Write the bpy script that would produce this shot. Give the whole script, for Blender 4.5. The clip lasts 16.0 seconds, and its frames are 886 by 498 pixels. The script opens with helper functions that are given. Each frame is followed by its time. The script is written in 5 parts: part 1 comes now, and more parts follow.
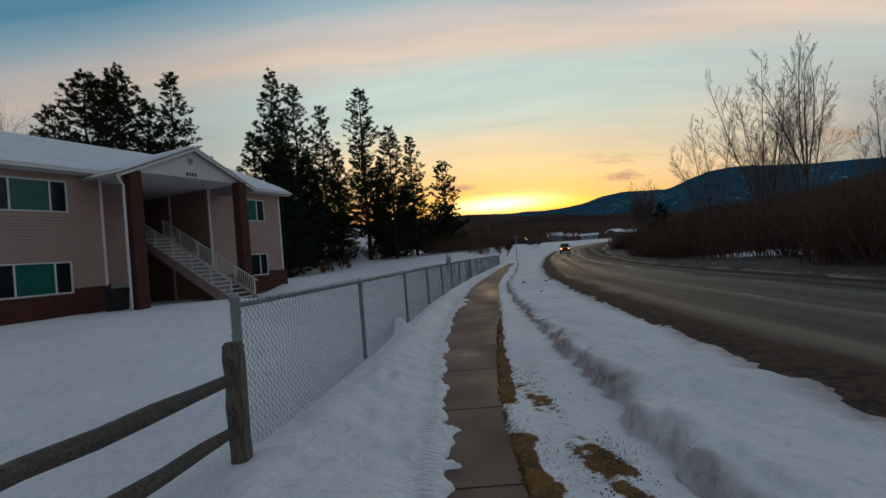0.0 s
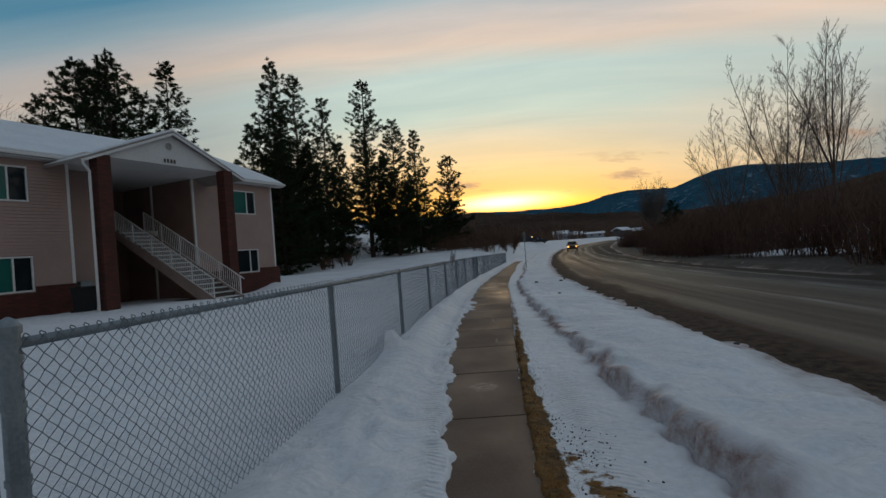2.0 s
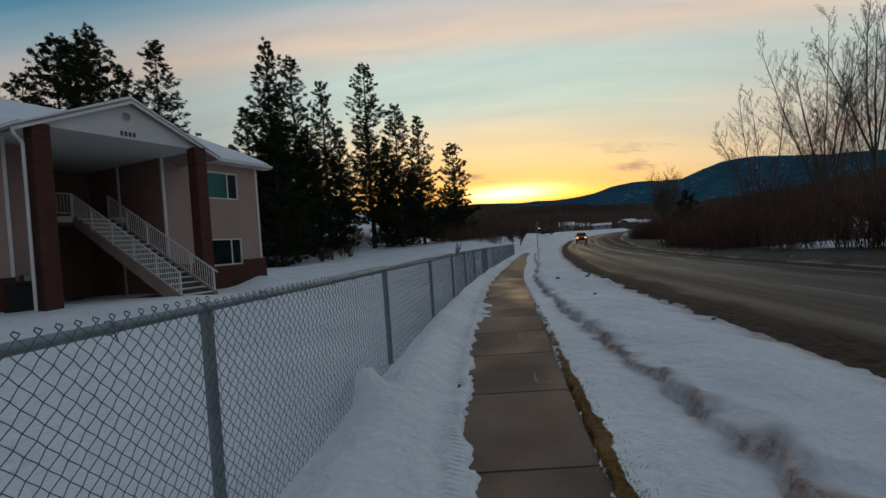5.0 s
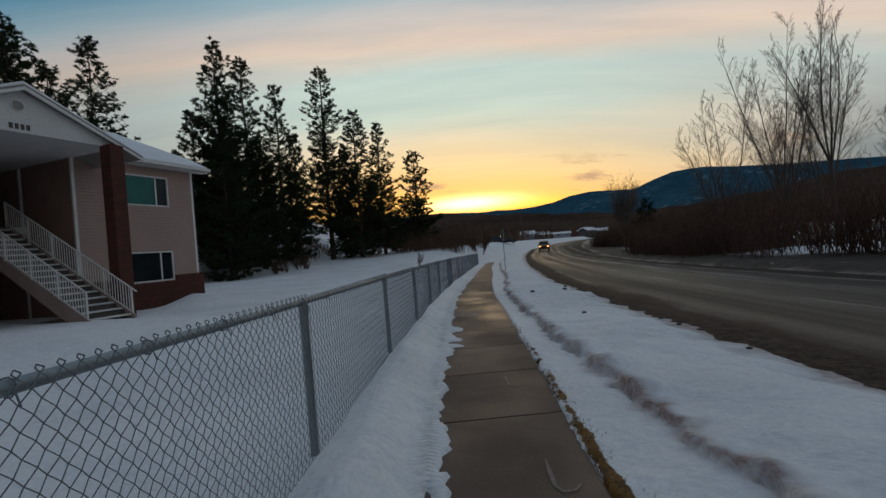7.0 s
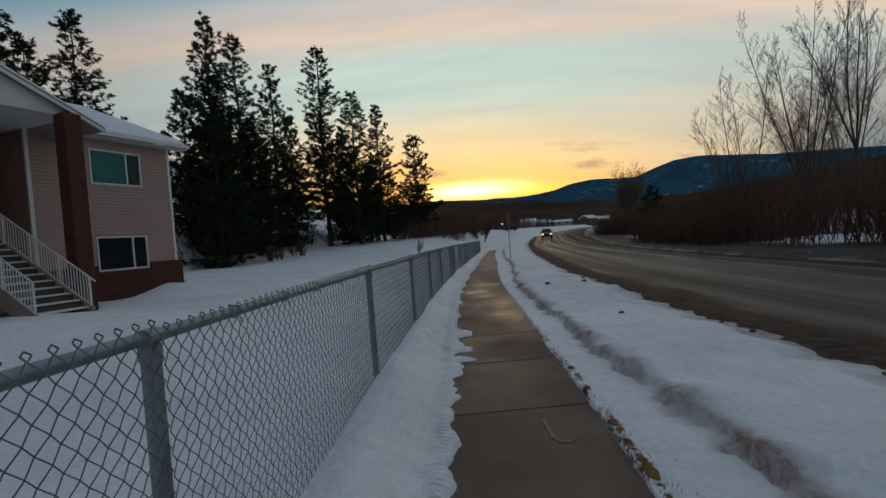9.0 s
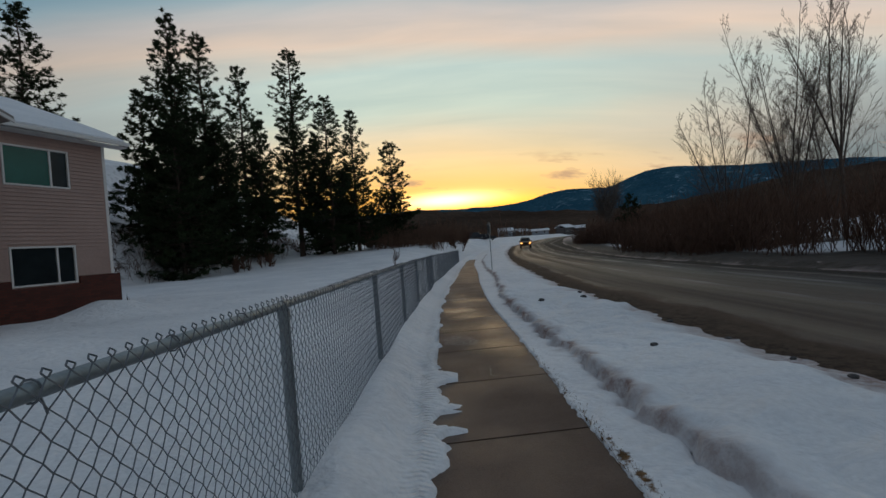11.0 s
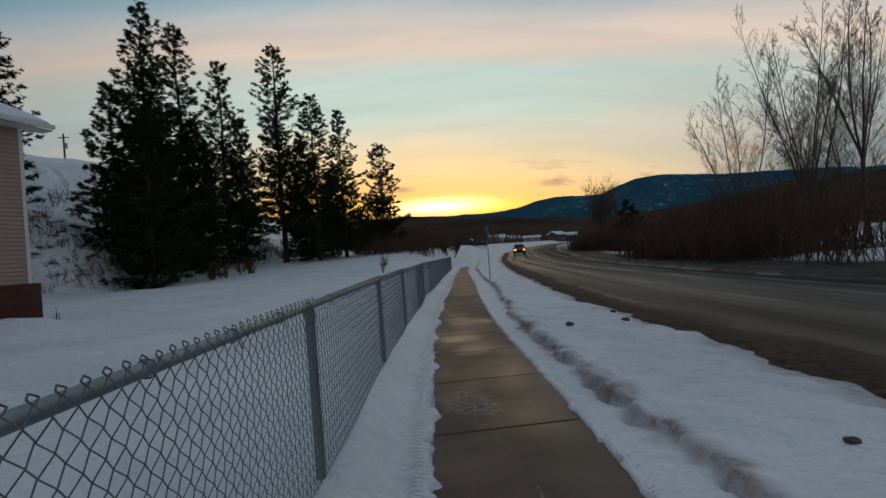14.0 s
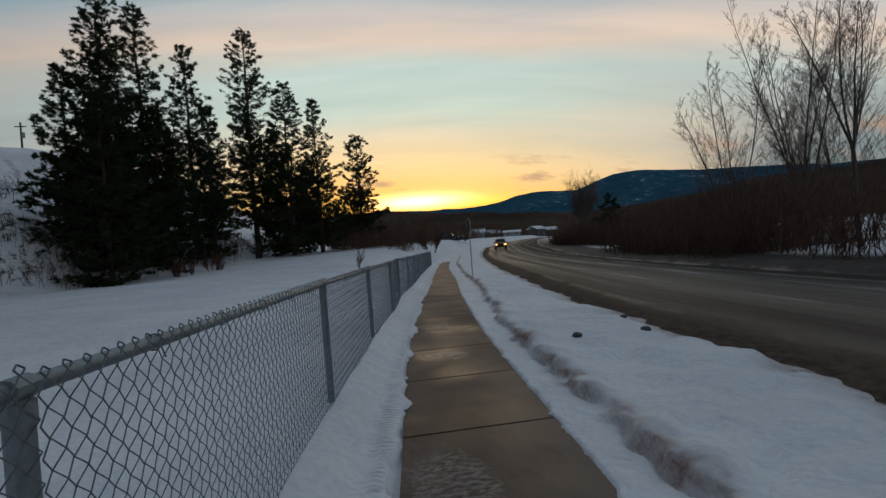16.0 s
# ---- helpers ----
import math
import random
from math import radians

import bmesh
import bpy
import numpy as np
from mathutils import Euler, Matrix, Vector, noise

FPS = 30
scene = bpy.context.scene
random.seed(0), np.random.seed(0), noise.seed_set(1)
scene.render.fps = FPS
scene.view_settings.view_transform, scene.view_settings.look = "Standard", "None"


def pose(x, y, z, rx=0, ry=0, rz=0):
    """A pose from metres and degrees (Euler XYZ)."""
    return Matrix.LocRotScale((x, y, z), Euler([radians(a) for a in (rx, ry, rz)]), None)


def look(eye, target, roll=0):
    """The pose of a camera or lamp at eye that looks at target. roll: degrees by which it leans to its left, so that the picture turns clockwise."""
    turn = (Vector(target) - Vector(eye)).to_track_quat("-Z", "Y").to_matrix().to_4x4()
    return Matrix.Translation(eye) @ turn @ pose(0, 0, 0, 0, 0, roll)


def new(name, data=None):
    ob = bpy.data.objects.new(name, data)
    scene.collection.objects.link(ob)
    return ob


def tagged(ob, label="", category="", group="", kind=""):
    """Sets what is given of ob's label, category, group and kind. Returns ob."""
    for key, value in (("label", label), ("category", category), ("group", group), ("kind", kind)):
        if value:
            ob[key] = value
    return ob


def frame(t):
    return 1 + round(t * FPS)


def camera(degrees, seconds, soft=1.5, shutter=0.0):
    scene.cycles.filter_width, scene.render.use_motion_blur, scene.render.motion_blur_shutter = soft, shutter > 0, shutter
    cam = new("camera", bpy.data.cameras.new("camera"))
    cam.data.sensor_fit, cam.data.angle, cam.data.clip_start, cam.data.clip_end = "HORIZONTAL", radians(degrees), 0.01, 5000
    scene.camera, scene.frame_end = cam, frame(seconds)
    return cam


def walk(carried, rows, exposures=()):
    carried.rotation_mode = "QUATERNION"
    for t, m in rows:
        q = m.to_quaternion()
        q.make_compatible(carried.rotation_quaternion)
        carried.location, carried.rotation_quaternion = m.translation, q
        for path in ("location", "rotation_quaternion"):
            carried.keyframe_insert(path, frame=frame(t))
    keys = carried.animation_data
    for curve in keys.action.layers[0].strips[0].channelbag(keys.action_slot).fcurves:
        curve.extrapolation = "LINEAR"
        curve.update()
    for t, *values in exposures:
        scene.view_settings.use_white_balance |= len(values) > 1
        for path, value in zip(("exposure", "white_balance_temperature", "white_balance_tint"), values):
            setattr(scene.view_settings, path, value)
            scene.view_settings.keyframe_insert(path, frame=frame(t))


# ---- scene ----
cam = camera(84.3, 16.0)

PATH = [
    (0, (0.079, -0.384, 1.466), (0.066, 1.616, 1.478), -4.5),
    (0.5, (0.089, 0.119, 1.467), (0.168, 2.117, 1.482), -4.4),
    (1, (0.087, 0.6, 1.472), (0.048, 2.6, 1.468), -4.3),
    (1.5, (0.041, 1.148, 1.436), (0.007, 3.147, 1.441), -4.1),
    (2, (0.063, 1.653, 1.406), (0.032, 3.652, 1.41), -4.2),
    (2.5, (0.047, 2.069, 1.417), (-0.111, 4.063, 1.385), -4.3),
    (3, (0.013, 2.594, 1.419), (-0.043, 4.593, 1.378), -3.6),
    (5.3, (-0.054, 4.805, 1.358), (-0.101, 6.805, 1.332), -4.1),
    (5.5, (-0.063, 5.025, 1.382), (-0.05, 7.025, 1.357), -4.0),
    (6, (-0.037, 5.485, 1.366), (0.007, 7.485, 1.346), -3.8),
    (6.5, (-0.064, 5.97, 1.35), (-0.057, 7.97, 1.319), -4.0),
    (7, (-0.041, 6.486, 1.378), (0.066, 8.483, 1.376), -4.6),
    (7.5, (-0.028, 6.937, 1.38), (0.043, 8.935, 1.369), -4.4),
    (8, (-0.043, 7.42, 1.361), (0.073, 9.417, 1.349), -4.2),
    (8.5, (-0.023, 7.897, 1.34), (0.172, 9.888, 1.335), -4.1),
    (9, (-0.018, 8.346, 1.329), (0.085, 10.343, 1.276), -4.3),
    (9.5, (0.014, 8.85, 1.34), (0.17, 10.844, 1.305), -4.0),
    (12, (0.158, 11.269, 1.289), (0.36, 13.258, 1.268), -4.5),
    (12.5, (0.176, 11.763, 1.274), (0.37, 13.753, 1.249), -4.8),
    (13, (0.185, 12.268, 1.259), (0.385, 14.258, 1.23), -4.9),
    (13.5, (0.256, 12.737, 1.271), (0.588, 14.709, 1.265), -4.7),
    (14, (0.312, 13.175, 1.291), (0.55, 15.161, 1.293), -4.2),
    (14.5, (0.363, 13.681, 1.269), (0.612, 15.666, 1.279), -3.9),
    (15, (0.46, 14.095, 1.261), (0.719, 16.078, 1.249), -4.3),
    (15.5, (0.501, 14.521, 1.233), (0.715, 16.509, 1.199), -4.8),
    (16, (0.587, 14.938, 1.256), (0.903, 16.912, 1.231), -4.3),
]
walk(cam, [(t, look(eye, target, roll)) for t, eye, target, roll in PATH])

# ---------------------------------------------------------------- light and sky
SUN_AZ = radians(7.7)          # the sunset stands over the end of the valley
world = bpy.data.worlds.new("sunset_sky")
scene.world = world
world.use_nodes = True


class Tree:
    """Short hand for node trees."""

    def __init__(self, tree):
        self.t = tree
        tree.nodes.clear()

    def n(self, kind, operation="", use_clamp=False, attribute_name="", uv_map="", data_type="", blend_type="", **sets):
        node = self.t.nodes.new(kind)
        if operation:
            node.operation, node.use_clamp = operation, use_clamp
        if attribute_name:
            node.attribute_name = attribute_name
        if uv_map:
            node.uv_map = uv_map
        if data_type:
            node.data_type, node.blend_type = data_type, blend_type
        for k, v in sets.items():
            node.inputs[k].default_value = v
        return node

    def link(self, a, b):
        self.t.links.new(a, b)

    def put(self, sock, v):
        if isinstance(v, bpy.types.NodeSocket):
            self.link(v, sock)
        else:
            sock.default_value = v

    def math(self, op, a, b=0.0, c=0.0, clamp=False):
        m = self.n("ShaderNodeMath", operation=op, use_clamp=clamp)
        for i, v in enumerate((a, b, c)):
            self.put(m.inputs[i], v)
        return m.outputs[0]

    def ramp(self, fac, stops, mode="LINEAR"):
        r = self.n("ShaderNodeValToRGB")
        r.color_ramp.interpolation = mode
        while len(r.color_ramp.elements) < len(stops):
            r.color_ramp.elements.new(0.5)
        for e, (p, c) in zip(r.color_ramp.elements, stops):
            e.position = p
            e.color = (c, c, c, 1) if isinstance(c, (int, float)) else (*c, 1)
        self.put(r.inputs[0], fac)
        return r.outputs[0]

    def mix(self, fac, a, b, blend="MIX"):
        m = self.n("ShaderNodeMix", data_type="RGBA", blend_type=blend)
        self.put(m.inputs[0], fac)
        for i, v in ((6, a), (7, b)):
            if isinstance(v, tuple):
                v = (*v, 1) if len(v) == 3 else v
            self.put(m.inputs[i], v)
        return m.outputs[2]

    def noise(self, vec, scale, detail=4.0, rough=0.55, dist=0.0):
        k = self.n("ShaderNodeTexNoise")
        k.inputs["Scale"].default_value, k.inputs["Detail"].default_value = scale, detail
        k.inputs["Roughness"].default_value, k.inputs["Distortion"].default_value = rough, dist
        if vec is not None:
            self.link(vec, k.inputs["Vector"])
        return k.outputs["Fac"]

    def scaled(self, vec, s, loc=(0, 0, 0), rot=(0, 0, 0)):
        m = self.n("ShaderNodeMapping")
        m.inputs["Scale"].default_value, m.inputs["Location"].default_value = s, loc
        m.inputs["Rotation"].default_value = rot
        self.link(vec, m.inputs["Vector"])
        return m.outputs[0]


def build_sky():
    w = Tree(world.node_tree)
    way = w.n("ShaderNodeTexCoord").outputs["Generated"]
    xyz = w.n("ShaderNodeSeparateXYZ")
    w.link(way, xyz.inputs[0])
    x, y, z = xyz.outputs
    el = w.math("DEGREES", w.math("ARCSINE", w.math("MULTIPLY", z, 1.0)))
    az = w.math("DEGREES", w.math("ARCTAN2", x, y))
    from_sun = w.math("SUBTRACT", az, 5.0)
    off = w.math("ABSOLUTE", from_sun)
    arc = w.math("MULTIPLY", w.math("MULTIPLY", from_sun, from_sun), w.math("MULTIPLY", w.math("COMPARE", az, 5.0, 75.0), 0.0038))
    up = w.math("DIVIDE", el, 90.0, clamp=True)
    flat = w.n("ShaderNodeCombineXYZ")
    w.put(flat.inputs[0], w.math("DIVIDE", az, 40.0))
    w.put(flat.inputs[1], w.math("DIVIDE", w.math("ADD", el, arc), 6.0))
    # the layers of thin cloud bend in arcs about the sunset
    stir = w.math("MULTIPLY", w.math("SUBTRACT", w.noise(w.scaled(flat.outputs[0], (1.0, 0.8, 1), (3.1, 0.3, 0)), 1.0, 4.0, 0.5, 0.4), 0.5), 5.5)
    level = w.math("DIVIDE", w.math("ADD", w.math("ADD", el, arc), stir), 90.0, clamp=True)
    d = 1 / 90
    warm = w.ramp(level, [(0.0, (0.50, 0.20, 0.05)), (3.8 * d, (0.80, 0.34, 0.05)), (5.4 * d, (0.90, 0.46, 0.09)), (7.2 * d, (0.86, 0.52, 0.19)), (9.5 * d, (0.82, 0.60, 0.31)),
                          (13 * d, (0.70, 0.61, 0.43)), (16 * d, (0.50, 0.59, 0.51)), (19.5 * d, (0.46, 0.57, 0.53)), (22.5 * d, (0.66, 0.53, 0.43)), (25 * d, (0.52, 0.48, 0.45)),
                          (27.5 * d, (0.30, 0.40, 0.44)), (31 * d, (0.10, 0.27, 0.38)), (45 * d, (0.175, 0.23, 0.30)), (1.0, (0.25, 0.288, 0.345))])
    side = w.ramp(w.math("DIVIDE", off, 60.0, clamp=True), [(0.12, 0.0), (0.72, 1.0)], "EASE")
    lowness = w.ramp(w.math("DIVIDE", w.math("ADD", el, arc), 90.0, clamp=True), [(0.0, 1.0), (0.2, 0.9), (0.26, 0.0)])
    sky = w.mix(w.math("MULTIPLY", w.math("MULTIPLY", side, lowness), 0.75), warm, (0.40, 0.38, 0.37))
    # the eastern sky is already darkening
    dusk = w.math("MULTIPLY", w.ramp(w.math("DIVIDE", off, 180.0, clamp=True), [(0.3, 0.0), (0.55, 1.0)], "EASE"), w.ramp(up, [(0.0, 1.0), (0.5, 0.25), (1.0, 0.0)]))
    sky = w.mix(w.math("MULTIPLY", dusk, 0.9), sky, (0.16, 0.18, 0.22))
    # finer streaks
    streak = w.noise(w.scaled(flat.outputs[0], (1.6, 2.4, 1), (7.7, 1.9, 0)), 1.0, 5.0, 0.55, 0.5)
    sky = w.mix(1.0, sky, w.ramp(streak, [(0.3, (0.90, 0.93, 0.95)), (0.7, (1.09, 1.06, 1.04))]), "MULTIPLY")
    # the glow where the sun has gone down
    gx = w.math("DIVIDE", w.math("SUBTRACT", az, 6.4), 5.0)
    gy = w.math("DIVIDE", w.math("SUBTRACT", el, 5.0), 0.75)
    r2 = w.math("ADD", w.math("MULTIPLY", gx, gx), w.math("MULTIPLY", gy, gy))
    glow = w.math("POWER", 2.718, w.math("MULTIPLY", r2, -1.0))
    wx = w.math("DIVIDE", w.math("SUBTRACT", az, 8.0), 17.0)
    wy = w.math("DIVIDE", w.math("SUBTRACT", el, 5.0), 3.4)
    wide = w.math("POWER", 2.718, w.math("MULTIPLY", w.math("ADD", w.math("MULTIPLY", wx, wx), w.math("MULTIPLY", wy, wy)), -1.0))
    sky = w.mix(wide, sky, (0.16, 0.085, 0.0), "ADD")
    sky = w.mix(glow, sky, (2.3, 1.75, 0.85), "ADD")
    hx = w.math("DIVIDE", w.math("SUBTRACT", az, 13.0), 5.5)
    hy = w.math("DIVIDE", w.math("SUBTRACT", el, 4.4), 0.6)
    ember = w.math("POWER", 2.718, w.math("MULTIPLY", w.math("ADD", w.math("MULTIPLY", hx, hx), w.math("MULTIPLY", hy, hy)), -1.0))
    sky = w.mix(ember, sky, (0.5, 0.22, 0.0), "ADD")
    # deeper blue to the south
    south = w.ramp(w.math("DIVIDE", w.math("MULTIPLY", az, -1.0), 90.0, clamp=True), [(0.08, (1.0, 1.0, 1.0)), (0.40, (0.69, 0.725, 0.76))], "EASE")
    sky = w.mix(1.0, sky, south, "MULTIPLY")
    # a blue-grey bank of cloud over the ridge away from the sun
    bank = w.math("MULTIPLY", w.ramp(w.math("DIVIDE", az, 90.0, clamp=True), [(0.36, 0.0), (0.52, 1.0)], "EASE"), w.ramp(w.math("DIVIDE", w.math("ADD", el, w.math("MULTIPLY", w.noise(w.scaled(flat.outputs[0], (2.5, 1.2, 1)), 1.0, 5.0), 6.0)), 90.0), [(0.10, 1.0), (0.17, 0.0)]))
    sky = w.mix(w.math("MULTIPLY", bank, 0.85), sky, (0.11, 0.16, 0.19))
    # small dark scraps of cloud low over the ridge
    scrap = w.noise(w.scaled(flat.outputs[0], (4.5, 2.4, 1), (1.3, 0.2, 0)), 1.0, 4.0, 0.6)
    low = w.ramp(up, [(0.045, 0.0), (0.06, 1.0), (0.085, 1.0), (0.11, 0.0)])
    sky = w.mix(w.math("MULTIPLY", w.ramp(scrap, [(0.56, 0.0), (0.66, 1.0)]), w.math("MULTIPLY", low, 0.75)), sky, (0.40, 0.25, 0.17))
    base = w.n("ShaderNodeTexSky")
    base.sky_type, base.sun_disc, base.altitude = "NISHITA", False, 600.0
    base.sun_elevation, base.sun_rotation = radians(1.5), SUN_AZ
    b1 = w.n("ShaderNodeBackground", Strength=0.012)
    w.link(base.outputs[0], b1.inputs[0])
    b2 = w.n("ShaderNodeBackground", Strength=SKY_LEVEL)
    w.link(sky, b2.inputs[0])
    add = w.n("ShaderNodeAddShader")
    w.link(b1.outputs[0], add.inputs[0])
    w.link(b2.outputs[0], add.inputs[1])
    out = w.n("ShaderNodeOutputWorld")
    w.link(add.outputs[0], out.inputs[0])


SKY_LEVEL = 1.12
build_sky()
sun = new("sun", bpy.data.lights.new("sun", "SUN"))
sun.data.energy, sun.data.angle, sun.data.color = 0.12, radians(14), (1.0, 0.62, 0.30)
sun.matrix_world = look((math.sin(SUN_AZ) * 100, math.cos(SUN_AZ) * 100, 12), (0, 0, 0))

# ---------------------------------------------------------------- materials


def material(name, paint, rough=0.7, metal=0.0, bump=None, spec=0.5):
    """paint and bump are functions of a Tree and the object's place in metres, which give a colour and a height in metres."""
    m = bpy.data.materials.new(name)
    m.use_nodes = True
    t = Tree(m.node_tree)
    b = t.n("ShaderNodeBsdfPrincipled")
    o = t.n("ShaderNodeOutputMaterial")
    t.link(b.outputs[0], o.inputs[0])
    vec = t.n("ShaderNodeTexCoord").outputs["Object"]
    c = paint(t, vec) if callable(paint) else paint
    t.put(b.inputs["Base Color"], (*c, 1) if isinstance(c, tuple) else c)
    t.put(b.inputs["Roughness"], rough(t, vec) if callable(rough) else rough)
    b.inputs["Metallic"].default_value = metal
    b.inputs["Specular IOR Level"].default_value = spec
    if bump:
        k = t.n("ShaderNodeBump", Strength=1.0, Distance=1.0)
        t.put(k.inputs["Height"], bump(t, vec))
        t.link(k.outputs[0], b.inputs["Normal"])
    return m


def mottled(a, b, scale, fine=None, fineness=0.25, random_by=None):
    def paint(t, v):
        c = t.mix(t.ramp(t.noise(v, scale, 5.0), [(0.3, 0.0), (0.7, 1.0)]), a, b)
        if fine:
            f = t.ramp(t.noise(v, fine, 3.0), [(0.3, 1 - fineness), (0.7, 1 + fineness * 0.6)])
            c = t.mix(1.0, c, f, "MULTIPLY")
        if random_by:
            r = t.n("ShaderNodeObjectInfo").outputs["Random"] if random_by == "object" else t.n("ShaderNodeNewGeometry").outputs["Random Per Island"]
            c = t.mix(1.0, c, t.ramp(r, [(0.0, 0.8), (1.0, 1.18)]), "MULTIPLY")
        return c
    return paint


def rough_noise(scale, depth, detail=4.0):
    return lambda t, v: t.math("MULTIPLY", t.noise(v, scale, detail), depth)


def attr(t, name):
    return t.n("ShaderNodeAttribute", attribute_name=name).outputs["Fac"]


def snow_paint(t, v):
    c = t.mix(t.ramp(t.noise(v, 0.35, 5.0), [(0.35, 0.0), (0.65, 1.0)]), (0.70, 0.69, 0.70), (0.82, 0.80, 0.80))
    c = t.mix(1.0, c, t.ramp(t.noise(v, 18.0, 4.0), [(0.3, 0.9), (0.7, 1.04)]), "MULTIPLY")
    # grit thrown up by the ploughs
    grit = t.math("MULTIPLY", attr(t, "dirt"), t.ramp(t.noise(v, 9.0, 6.0, 0.7), [(0.28, 0.25), (0.62, 1.0)]))
    c = t.mix(grit, c, (0.27, 0.170, 0.145))
    # bare soil and leaves under the brush
    soil = t.math("MULTIPLY", attr(t, "soil"), t.ramp(t.noise(v, 1.6, 7.0, 0.7), [(0.27, 0.0), (0.38, 1.0)]))
    c = t.mix(soil, c, t.mix(t.noise(v, 12.0, 5.0), (0.022, 0.015, 0.011), (0.065, 0.044, 0.032)))
    # leaf litter and stalks on the hill
    litter = t.math("MULTIPLY", attr(t, "litter"), t.ramp(t.noise(v, 0.9, 8.0, 0.75), [(0.52, 0.0), (0.60, 1.0)]))
    c = t.mix(litter, c, (0.05, 0.035, 0.028))
    # dead grass where the snow has melted
    n = t.math("ADD", t.math("MULTIPLY", t.noise(v, 5.0, 7.0, 0.68), 1.15), t.math("SUBTRACT", attr(t, "grass"), 0.62))
    g = t.ramp(n, [(0.47, 0.0), (0.55, 1.0)])
    straw = t.mix(t.noise(t.scaled(v, (60, 22, 60)), 1.0, 5.0, 0.7), (0.040, 0.019, 0.005), (0.28, 0.125, 0.020))
    straw = t.mix(t.ramp(t.noise(v, 7.0, 4.0), [(0.48, 0.0), (0.60, 0.6)]), straw, (0.028, 0.017, 0.011))
    return t.mix(g, c, straw)


def snow_bump(t, v):
    a = t.math("MULTIPLY", t.noise(v, 2.2, 4.0, 0.55, 0.5), 0.11)
    b = t.math("MULTIPLY", t.noise(v, 38.0, 4.0, 0.6), 0.005)
    h = t.math("ADD", a, b)
    # tyre treads beside the walk
    uv = t.n("ShaderNodeUVMap", uv_map="lane").outputs[0]
    s = t.n("ShaderNodeSeparateXYZ")
    t.link(uv, s.inputs[0])
    saw = t.math("SINE", t.math("MULTIPLY", t.math("ADD", s.outputs[1], t.math("MULTIPLY", t.math("ABSOLUTE", s.outputs[0]), 0.6)), 100.0))
    return t.math("ADD", h, t.math("MULTIPLY", t.math("MULTIPLY", saw, attr(t, "tread")), t.ramp(t.noise(v, 7.0, 3.0), [(0.38, 0.002), (0.58, 0.012)])))


SNOW = material("snow", snow_paint, 0.75, bump=snow_bump, spec=0.25)
ROOF_SNOW = material("roof_snow", mottled((0.70, 0.70, 0.72), (0.80, 0.79, 0.80), 0.8, 12, 0.08), 0.8, bump=rough_noise(4, 0.03), spec=0.2)


def road_paint(t, v):
    uv = t.n("ShaderNodeUVMap", uv_map="lane").outputs[0]
    s = t.n("ShaderNodeSeparateXYZ")
    t.link(uv, s.inputs[0])
    side = s.outputs[0]
    wheel = t.noise(t.scaled(uv, (1.1, 0.03, 1)), 1.0, 4.0, 0.5, 0.4)
    c = t.mix(t.ramp(wheel, [(0.35, 0.0), (0.65, 1.0)]), (0.060, 0.039, 0.027), (0.140, 0.096, 0.066))
    c = t.mix(1.0, c, t.ramp(t.noise(v, 25.0, 5.0, 0.7), [(0.3, 0.75), (0.7, 1.2)]), "MULTIPLY")
    # the far lane is darker than the near one
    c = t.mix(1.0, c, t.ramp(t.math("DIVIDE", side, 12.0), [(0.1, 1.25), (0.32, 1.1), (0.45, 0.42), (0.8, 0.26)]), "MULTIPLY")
    # gravel and mud along the near edge
    mud = t.ramp(t.math("DIVIDE", t.math("ADD", side, t.math("MULTIPLY", t.noise(t.scaled(uv, (1.2, 0.35, 1)), 1.0, 5.0), 1.4)), 4.0), [(0.27, 1.0), (0.50, 0.0)])
    c = t.mix(t.math("MULTIPLY", mud, 0.85), c, t.mix(t.ramp(t.noise(v, 6.0, 7.0, 0.8), [(0.38, 0.0), (0.62, 1.0)]), (0.018, 0.011, 0.008), (0.105, 0.070, 0.050)))
    # slush left between the wheel tracks
    for where, wide in ((3.3, 0.10), (5.3, 0.22), (6.5, 0.20), (8.3, 0.30)):
        d = t.math("DIVIDE", t.math("SUBTRACT", t.math("ADD", side, t.math("MULTIPLY", t.noise(t.scaled(uv, (0.2, 0.12, 1)), 1.0, 3.0), 0.5)), where + 0.25), wide)
        line = t.math("POWER", 2.718, t.math("MULTIPLY", t.math("MULTIPLY", d, d), -1.0))
        broken = t.ramp(t.noise(t.scaled(uv, (3, 0.25, 1), (where, 0, 0)), 1.0, 6.0, 0.7), [(0.42, 0.0), (0.62, 1.0)])
        c = t.mix(t.math("MULTIPLY", t.math("MULTIPLY", line, broken), 0.5), c, (0.45, 0.41, 0.39))
    return c


def road_gloss(t, v):
    uv = t.n("ShaderNodeUVMap", uv_map="lane").outputs[0]
    s = t.n("ShaderNodeSeparateXYZ")
    t.link(uv, s.inputs[0])
    mud = t.ramp(t.math("DIVIDE", t.math("ADD", s.outputs[0], t.math("MULTIPLY", t.noise(t.scaled(uv, (1.2, 0.35, 1)), 1.0, 5.0), 1.4)), 4.0), [(0.40, 1.0), (0.52, 0.0)])
    wheel = t.ramp(t.noise(t.scaled(uv, (1.1, 0.03, 1)), 1.0, 4.0, 0.5, 0.4), [(0.35, 0.72), (0.65, 0.46)])
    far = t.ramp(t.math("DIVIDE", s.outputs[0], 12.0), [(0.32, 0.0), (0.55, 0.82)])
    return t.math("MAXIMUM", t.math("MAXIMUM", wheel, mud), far)


